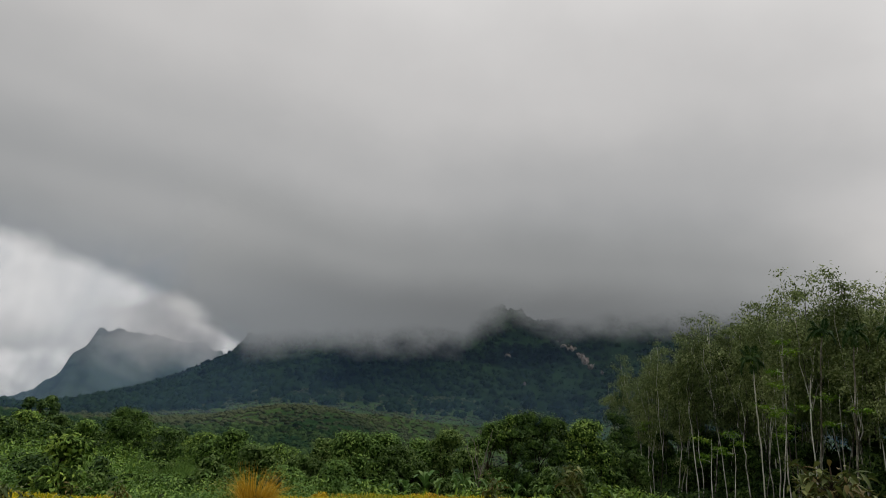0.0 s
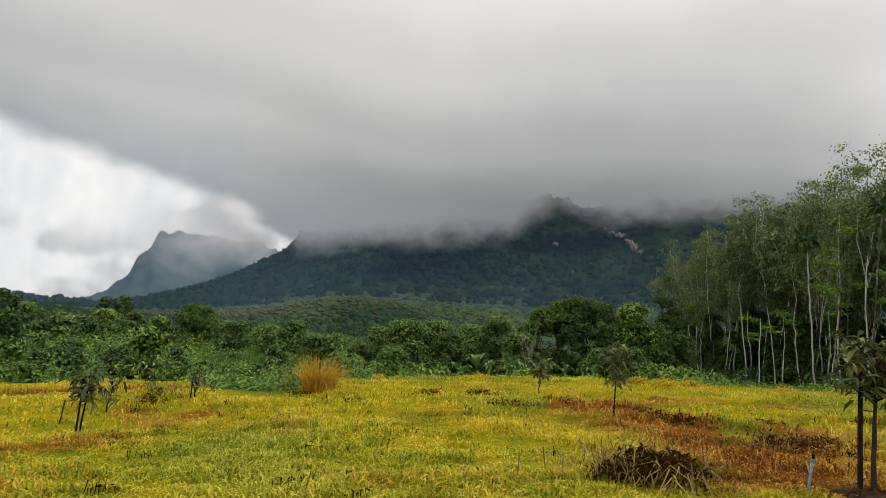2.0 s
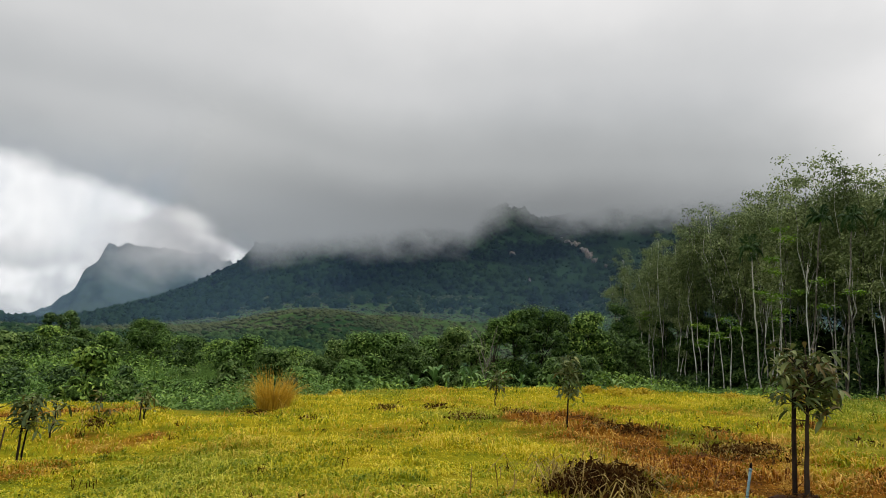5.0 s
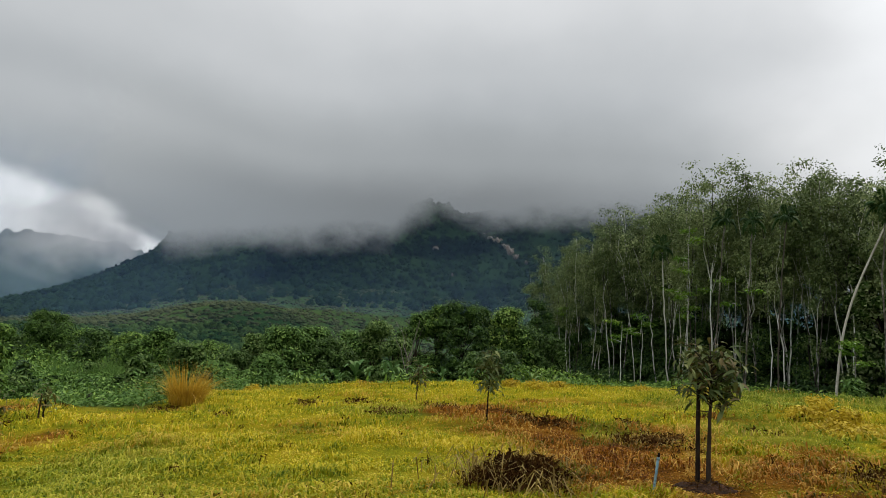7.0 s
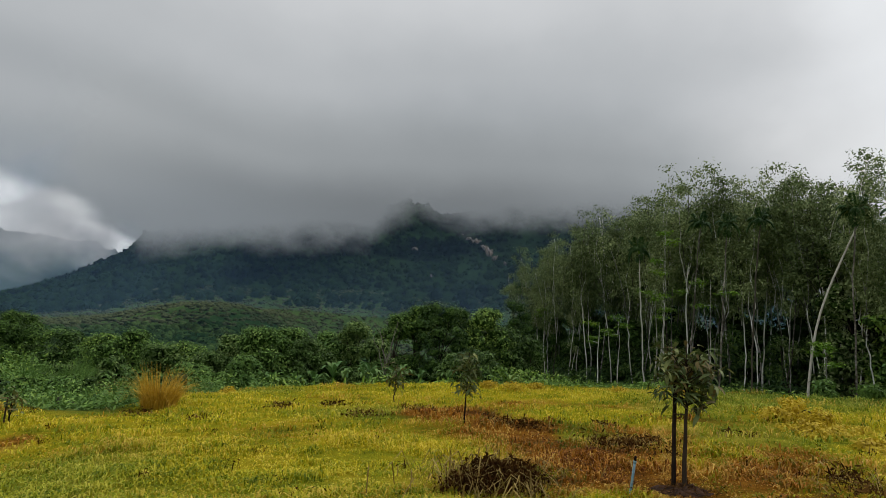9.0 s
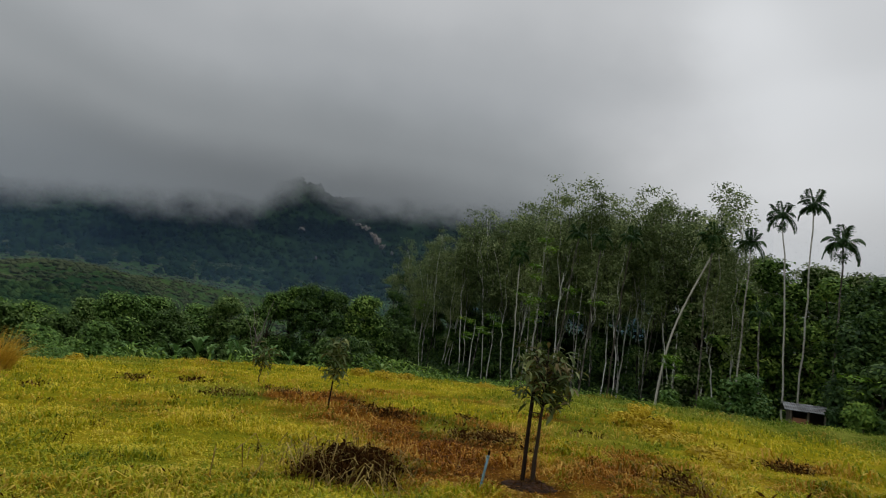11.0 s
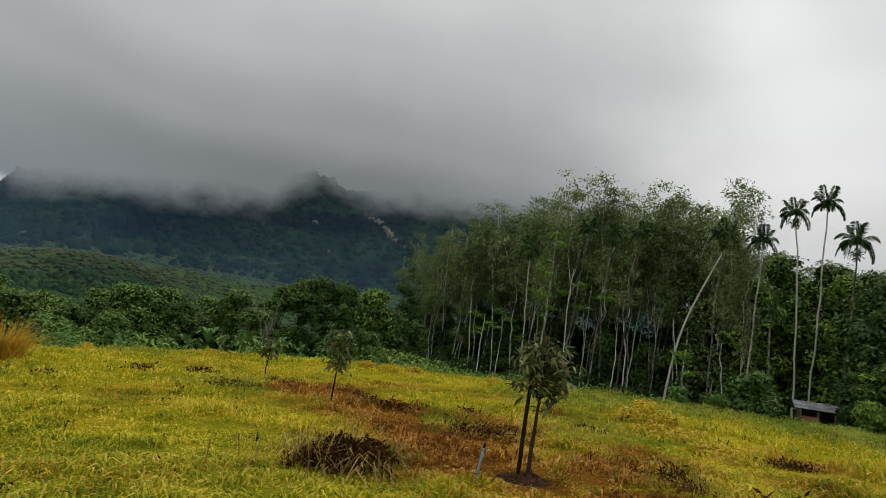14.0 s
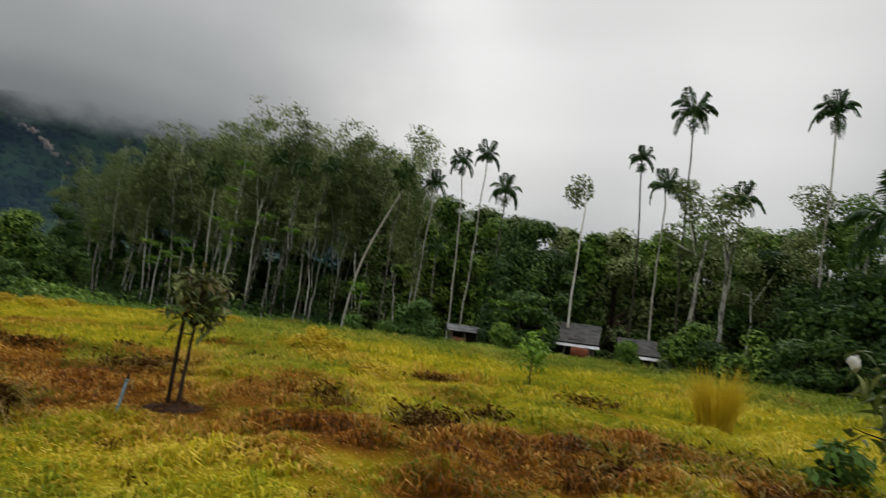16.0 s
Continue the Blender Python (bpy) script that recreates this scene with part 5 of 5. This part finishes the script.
sapling(8, -37.0, 15.5, 0.75, 0.5, 0.2, 50, "small dark young tree in the low corner of the field", False, 0.1)
sapling(9, -34.0, 19.0, 0.6, 0.6, 0.1, 45, "small dark young tree in the low corner of the field", False, 0.3)

# turned soil round the first sapling, with withered stalks on it
rng = np.random.default_rng(55)
mound = thing("soil_mound", "ring of bare turned soil and withered stalks round the sapling", "soil")
mound.matrix_basis = spot(22.9, 8.45, -0.02)
nr, na = 8, 30
rr, aa = np.meshgrid(np.linspace(0.02, 1, nr), np.arange(na) * 2 * np.pi / na, indexing="ij")
X, Y = rr * 0.44 * np.cos(aa) * (1 + 0.12 * np.sin(3 * aa)), rr * 0.40 * np.sin(aa) * (1 + 0.12 * np.cos(2 * aa))
Zm = 0.07 * (1 - rr ** 2) + 0.02 * rng.normal(size=rr.shape) * (1 - rr) - 0.04 * (rr > 0.95)
i, j = np.meshgrid(np.arange(nr - 1), np.arange(na), indexing="ij")
a, b = i * na + j, i * na + (j + 1) % na


def soil_material():
    m, N = material("red_brown_soil")
    p = N.add("ShaderNodeNewGeometry").outputs["Position"]
    n = N.noise(p, 12.0, 6.0, 0.7)
    return finish(N, m, N.ramp(n, [(0.3, (0.016, 0.008, 0.004)), (0.7, (0.085, 0.036, 0.014))]), 0.95, n, 0.05)


M_SOIL = soil_material()
build("soil", np.stack([X, Y, Zm], -1).reshape(-1, 3), np.stack([a, a + na, b + na, b], -1).reshape(-1, 4), M_SOIL, mound, smooth=True)
C = np.stack([rng.normal(size=420) * 0.33, rng.normal(size=420) * 0.28, rng.uniform(0.02, 0.10, 420)], -1)
V, F = leaves(rng, C, 0.22, 0.012, 0.8, 0.0)
tagged(build("withered_straw", V, F, M_DEAD, mound), kind="stuff")


# ---------------------------------------------------------------- withered clumps, shrubs in the field
def dead_weeds(seed, az, d, w, h, n, label="collapsed clump of withered, dark brown weeds"):
    """Dead stalks and curled leaves, ragged and open, with paler blades hanging over them."""
    rng = np.random.default_rng(seed)
    ob = thing("withered_weeds", label, "dead weeds", "withered clumps in the field")
    ob.matrix_basis = spot(az, d, -0.02) @ pose(0, 0, 0, 0, 0, -az)
    hubs = rng.normal(size=(7, 2)) * np.array([w * 0.26, w * 0.40])
    own = rng.integers(7, size=n)
    x, y = hubs[own, 0] + rng.normal(size=n) * w * 0.17, hubs[own, 1] + rng.normal(size=n) * w * 0.22
    body = 0.55 + 0.45 * np.sin(x * 7 / w + seed) * np.cos(y * 7 / w + seed * 2)
    hh = h * np.clip(1.2 - 0.5 * ((x / (w * 0.58)) ** 2 + (y / (w * 0.9)) ** 2), 0.35, 1.0) * (0.45 + 0.75 * body) * rng.uniform(0.3, 1.15, 7)[own]
    V, Q, T = blades(rng, x, y, np.zeros(n), hh, 0.010, 1.15)
    tagged(build("stalks", V, [Q, T], M_DEAD, ob), kind="stuff")
    m = n * 2 // 3
    C = np.stack([x, y, hh * rng.uniform(0.1, 0.9, n)], -1)[:m]
    V, F = leaves(rng, C, 0.13, 0.034, 0.1, 0.4)
    tagged(build("leaves", V, F, M_DEAD, ob), kind="stuff")
    m = n // 6
    x2, y2 = rng.normal(size=m) * w * 0.42, rng.normal(size=m) * w * 0.62
    V, Q, T = blades(rng, x2, y2, np.zeros(m), rng.uniform(0.14, 0.36, m) * (h / 0.3), 0.015, 1.6)
    tagged(build("pale_blades", V, [Q, T], M_PALE, ob), kind="stuff")
    return ob


for k, (az, d, w, h, n) in enumerate([(7.3, 8.5, 1.2, 0.27, 2300), (17.0, 12.4, 0.9, 0.32, 800), (19.8, 12.4, 0.9, 0.32, 800), (8.9, 14.3, 0.9, 0.30, 600), (35.1, 9.6, 0.8, 0.32, 800), (42.3, 9.0, 0.9, 0.34, 900), (42.0, 14.8, 0.9, 0.28, 600), (55.1, 13.5, 0.8, 0.25, 500), (-3.1, 16.3, 0.8, 0.30, 500),
                                      (-6.4, 19, 0.7, 0.25, 400), (-10.8, 18.5, 0.6, 0.25, 350), (16.5, 15.5, 0.5, 0.25, 300), (0.5, 17.5, 0.6, 0.3, 300), (-17.6, 16.5, 0.5, 0.2, 250), (-22.3, 19.5, 0.7, 0.3, 350), (60.0, 8.0, 1.0, 0.34, 900), (66.0, 9.5, 0.9, 0.3, 700), (27.0, 15.5, 0.6, 0.25, 400), (49.0, 10.0, 0.7, 0.26, 600), (72.5, 8.0, 1.0, 0.34, 900), (-33.5, 17.0, 0.7, 0.25, 350)]):
    dead_weeds(700 + k, az, d, w * (0.95 if k == 0 else 1.35), h * (1.5 if k == 0 else 0.75), n if k == 0 else n * 3 // 5)

for k, (az, d, w, h) in enumerate([(31.0, 18.6, 1.3, 0.75), (32.6, 18.0, 1.1, 0.5), (29.5, 18.0, 1.2, 0.45), (9.0, 26.0, 1.6, 0.45), (6.8, 26.5, 1.2, 0.4), (11.0, 27, 1.0, 0.4), (34.5, 16.5, 1.0, 0.3), (33.2, 15.8, 1.3, 0.32), (35.4, 14.6, 1.2, 0.30), (36.8, 15.2, 1.1, 0.26), (38.2, 14.0, 1.2, 0.26), (32.0, 17.0, 1.3, 0.36), (37.2, 13.0, 1.0, 0.22), (30.4, 16.8, 1.0, 0.28), (17.5, 27.5, 1.4, 0.4), (23.0, 27, 1.2, 0.4), (-15.5, 25.5, 0.9, 0.4)]):
    crown_tree("yellowed_shrub", 740 + k, az, d, h, w, M_YSHRUB, "small shrub turned yellow by the spray", 700, 0.015, 0.02, (0.11, 0.05), None, "shrub", "yellowed shrubs in the field", 12)

crown_tree("bush", 760, 73.8, 8.7, 0.62, 0.7, M_SHRUB, "leafy green bush at the near side of the field", 300, 0.02, 0.1, (0.17, 0.07), None, "bush", "", 10)


def stray_stalks(seed, n):
    """Single dark stalks and curled leaves that stand about in the sprayed grass."""
    rng = np.random.default_rng(seed)
    a, d = np.radians(rng.uniform(-40, 74, n)), rng.uniform(5, 22, n)
    k = 9
    x, y = np.repeat(d * np.sin(a), k), np.repeat(d * np.cos(a), k)
    x, y = x + rng.normal(size=n * k) * 0.07, y + rng.normal(size=n * k) * 0.07
    h = np.repeat(rng.uniform(0.10, 0.22, n), k) * rng.uniform(0.5, 1.1, n * k)
    V, Q, T = blades(rng, x, y, gz(x, y), h, 0.012, 0.8)
    C = np.stack([x, y, gz(x, y) + h * rng.uniform(0.3, 0.9, n * k)], -1)
    V2, F2 = leaves(rng, C, 0.06, 0.018, 0.1, 0.3)
    ob = build("withered_stalks", np.concatenate([V, V2]), [Q, T, F2 + len(V)], M_DEAD)
    return tagged(ob, "scattered dark withered stalks standing in the grass", "dead weeds", kind="stuff")


stray_stalks(71, 110)


# ---------------------------------------------------------------- pipes, stump
def pipe_material():
    m, N = material("blue_pvc")
    p = N.add("ShaderNodeTexCoord").outputs["Object"]
    n = N.noise(p, 30.0, 4.0)
    return finish(N, m, N.ramp(n, [(0.35, (0.10, 0.21, 0.27)), (0.75, (0.26, 0.38, 0.42))]), 0.45, gloss=0.5)


M_PIPE = pipe_material()


def riser(az, d, h, tilt, label, mat):
    ob = thing("water_pipe", label, "pipe", "irrigation pipes")
    ob.matrix_basis = spot(az, d) @ pose(0, 0, 0, 0, tilt, -az)
    tube_part("pipe", ob, mat, [(0, 0, -0.1), (0, 0, h * 0.5), (0, 0, h)], [0.015, 0.015, 0.015], 12)
    tube_part("collar", ob, mat, [(0, 0, h * 0.93), (0, 0, h * 0.94), (0, 0, h * 1.0), (0, 0, h * 1.01)], [0.014, 0.019, 0.019, 0.014], 12)
    tube_part("sprinkler_head", ob, M_DARKBARK, [(0, 0, h), (0, 0, h + 0.02), (0, 0, h + 0.05), (0, 0, h + 0.06)], [0.010, 0.016, 0.014, 0.006], 10, "dark plastic sprinkler head")
    return ob


riser(18.4, 8.0, 0.40, 7, "blue plastic irrigation riser leaning in the dead grass", M_PIPE)
riser(-40.1, 14.5, 0.4, 3, "thin dark irrigation riser in the grass", M_STAKE)
for k, (az, d, h) in enumerate([(-27.8, 25, 0.55), (-26.8, 24, 0.35)]):
    st = thing("stump", "pale weathered stump at the edge of the green growth", "stump", "stumps")
    st.matrix_basis = spot(az, d)
    tube_part("wood", st, M_BARK, [(0, 0, -0.1), (0, 0, 0.1), (0.02, 0, h * 0.7), (0.03, 0, h)], [0.10, 0.08, 0.075, 0.06], 9)


# ---------------------------------------------------------------- huts
def sheet_material(name, a, b, rust, metal=0.3):
    m, N = material(name)
    p = N.add("ShaderNodeTexCoord").outputs["Object"]
    n = N.noise(p, 2.2, 6.0, 0.7)
    c = N.mix(N.step(N.noise(N.vec("ADD", p, (9, 3, 1)), 1.1, 5.0, 0.7), 0.52, 0.75), N.ramp(n, [(0.3, a), (0.7, b)]), rust)
    return finish(N, m, c, 0.75, metal=metal * 0.3, gloss=0.12)


M_ROOF = sheet_material("old_roof_sheet", (0.045, 0.044, 0.044), (0.13, 0.128, 0.125), (0.085, 0.066, 0.052))
M_OLDZINC = sheet_material("weathered_zinc_sheet", (0.06, 0.06, 0.06), (0.27, 0.28, 0.29), (0.16, 0.12, 0.09), 0.1)
M_ZINC = sheet_material("bright_roof_sheet", (0.45, 0.47, 0.50), (0.72, 0.74, 0.76), (0.40, 0.36, 0.32), 0.0)
M_BRICKW = sheet_material("brick_wall", (0.26, 0.11, 0.06), (0.38, 0.19, 0.11), (0.20, 0.12, 0.08), 0.0)
M_PLANK = bark_material("grey_planks", (0.05, 0.04, 0.032), (0.17, 0.14, 0.11), 5.0)
M_TANK = sheet_material("red_brown_drum", (0.12, 0.035, 0.018), (0.22, 0.07, 0.035), (0.10, 0.04, 0.02), 0.0)


def corrugated(name, parent, mat, x0, x1, y0, z0, y1, z1, label="", pitch=0.09):
    """A ribbed sheet from the eave (y0, z0) to the ridge (y1, z1)."""
    n = int((x1 - x0) / pitch * 4)
    x = np.linspace(x0, x1, n)
    w = 0.012 * np.sin((x - x0) / pitch * 2 * np.pi)
    A = np.stack([x, np.full(n, y0), z0 + w], -1)
    B = np.stack([x, np.full(n, y1), z1 + w], -1)
    V = np.concatenate([A, B, A - [0, 0, 0.006], B - [0, 0, 0.006]])
    i = np.arange(n - 1)
    F = np.concatenate([np.stack([i, i + 1, i + n + 1, i + n], -1), np.stack([i + 2 * n, i + 3 * n, i + 3 * n + 1, i + 2 * n + 1], -1), np.stack([i, i + 2 * n, i + 2 * n + 1, i + 1], -1)])
    return build(name, V, F, mat, parent, label)


def box(name, parent, mat, x0, x1, y0, y1, z0, z1, label=""):
    V = np.array([(x, y, z) for z in (z0, z1) for y in (y0, y1) for x in (x0, x1)], float)
    F = [[0, 2, 3, 1], [4, 5, 7, 6], [0, 1, 5, 4], [2, 6, 7, 3], [0, 4, 6, 2], [1, 3, 7, 5]]
    return build(name, V, np.array(F), mat, parent, label)


def hut(az, d, w, depth, el_eave, el_ridge, label, wall, apron=False, turn=0.0, roof=None):
    roof = roof or M_ROOF
    ob = thing("hut", label, "hut", "huts at the edge of the woods")
    g = spot(az, d)
    ob.matrix_basis = g @ pose(0, 0, -0.1, 0, 0, -az + turn)
    ze = 1.6 + d * math.tan(radians(el_eave)) - g.translation.z
    zr = 1.6 + (d + depth) * math.tan(radians(el_ridge)) - g.translation.z
    h = w / 2
    k = 3
    for q in range(k):
        a, b = -h - 0.25 + (w + 0.5) * q / k, -h - 0.25 + (w + 0.5) * (q + 1) / k + 0.05
        corrugated("roof_sheet", ob, roof, a, b, -0.3, ze + 0.004 * q, depth, zr + 0.004 * q)
    corrugated("back_roof_sheet", ob, roof, -h - 0.25, h + 0.25, depth * 2, ze, depth, zr)
    if apron:
        corrugated("front_awning", ob, M_ZINC, -h - 0.1, h + 0.35, -0.85, ze - 0.20, -0.15, ze - 0.05, "bright zinc awning sheet")
        corrugated("patch_sheet", ob, M_ROOF, h * 0.15, h * 0.7, -0.05, ze + 0.16, depth * 0.55, ze + (zr - ze) * 0.55 + 0.10, "lighter patched roof sheet")
    for x in (-h, -h * 0.33, h * 0.33, h):
        tube_part("post", ob, M_PLANK, [(x, -0.1, -0.4), (x, -0.1, ze * 0.5), (x, -0.1, ze)], 0.05, 6)
    box("back_wall", ob, M_PLANK, -h, h, depth * 1.6, depth * 1.6 + 0.06, -0.6, ze)
    for x in (-h, h - 0.06):
        box("side_wall", ob, M_PLANK, x, x + 0.06, 0.2, depth * 1.6 - 0.003, -0.6, ze)
    if wall:
        box("front_wall", ob, M_BRICKW, -h + 0.05, -h + 0.05 + w * wall, 0.0, 0.10, -0.6, ze * 0.72, "low orange brick wall")
    return ob


hut(43.5, 31.5, 1.9, 1.5, 1.0, 1.55, "low hut with rusty grey sheet roof and an orange brick wall", 0.35, False, 6, M_OLDZINC)
hut(51.5, 31.5, 2.7, 1.9, 1.35, 3.0, "shed with dark corrugated roof and a bright zinc awning", 0, True, -4)
hut(57.8, 31.0, 1.3, 1.2, 1.05, 2.3, "small shed with grey roof and pale awning", 0, True, 8)
dr = thing("drum", "red-brown rounded drum lying before the shed", "drum")
dr.matrix_basis = spot(53.0, 30.2) @ pose(0, 0, 0.05, 0, 0, -53.0)
th = np.linspace(-0.5, 0.5, 9)
tube_part("body", dr, M_TANK, [(x * 0.8, 0, 0.27) for x in th], [0.20, 0.25, 0.25, 0.262, 0.25, 0.262, 0.25, 0.25, 0.20], 18)
tube_part("rim", dr, M_ROOF, [(0.39, 0, 0.27), (0.42, 0, 0.27)], [0.255, 0.245], 18)


# ---------------------------------------------------------------- bright leafy shoots between the trunks
def leafy_shoot(seed, az, el, d, sprays):
    """A thin young tree whose branches hold flat sprays of light leaves."""
    rng = np.random.default_rng(seed)
    ob = thing("understory_tree", "thin young tree with flat sprays of bright yellow-green leaves", "tree", "bright young trees in the stand")
    m = spot(az, d, -0.1)
    ob.matrix_basis = m @ pose(0, 0, 0, 0, 0, -az)
    h = d * math.tan(radians(el)) + 1.6 - m.translation.z
    tube_part("trunk", ob, M_BARK, curve_pts(rng, (0, 0, -0.2), (0, 0, h), 9, 0.04), np.linspace(0.05, 0.012, 9), 6)
    for k in range(sprays):
        z = h * (1 - 0.09 * k) - 0.1
        a = rng.uniform(0, 6.28)
        L = rng.uniform(0.7, 1.5)
        e = np.array([L * math.cos(a), L * math.sin(a), z + rng.uniform(-0.1, 0.25)])
        P = curve_pts(rng, (0, 0, z - 0.15), e, 6, 0.03)
        tube_part("branch", ob, M_BARK, P, np.linspace(0.018, 0.005, 6), 5)
        t = rng.uniform(0.35, 1.05, 90)[:, None]
        C = P[0] * (1 - t) + P[-1] * t + rng.normal(size=(90, 3)) * np.array([0.22, 0.22, 0.05])
        V, F = facing(rng, C, 0.24, 0.10, np.zeros_like(C) + [0, 0, 0.8], 0.35, 0.5, 0.2)
        tagged(build("spray", V, F, M_FRESH, ob), kind="stuff")
    return ob


for k, (az, el, d, n) in enumerate([(21.4, 12.8, 41, 4), (20.6, 7.6, 42, 4), (22.0, 7.9, 41.5, 3), (16.0, 4.6, 45, 4), (17.6, 5.0, 44, 3), (25.0, 8.6, 39, 3), (33.2, 4.0, 37, 4), (47.6, 4.6, 30, 4), (10.5, 5.6, 57, 3)]):
    leafy_shoot(800 + k, az, el, d, n)


# ---------------------------------------------------------------- near plant with a scrap of white plastic
sapling(10, 77.9, 6.3, 1.5, 0.7, 0.55, 90, "young tree with large leaves at the near side of the field", False, 0.1, False, leaf=0.2)
bag = thing("plastic_bag", "small crumpled white plastic bag caught on the young tree", "bag")
gp = spot(75.4, 6.2)
bag.matrix_basis = Matrix.Translation(gp.translation + Vector((0, 0, 1.48)))
rng = np.random.default_rng(66)
th, ph = np.meshgrid(np.linspace(0.15, 3.0, 7), np.arange(10) * 2 * np.pi / 10, indexing="ij")
rad = 0.043 * (1 + 0.18 * rng.normal(size=th.shape))
V = np.stack([rad * np.sin(th) * np.cos(ph), rad * np.sin(th) * np.sin(ph), 1.35 * rad * np.cos(th)], -1).reshape(-1, 3)
i, j = np.meshgrid(np.arange(6), np.arange(10), indexing="ij")
a, b = i * 10 + j, i * 10 + (j + 1) % 10
m_, N = material("white_plastic")
M_BAG = finish(N, m_, N.ramp(N.noise(N.add("ShaderNodeTexCoord").outputs["Object"], 20.0, 3.0), [(0.3, (0.62, 0.62, 0.58)), (0.7, (0.82, 0.82, 0.78))]), 0.4, through_light=0.3)
build("film", V, np.stack([a, a + 10, b + 10, b], -1).reshape(-1, 4), M_BAG, bag, smooth=True)
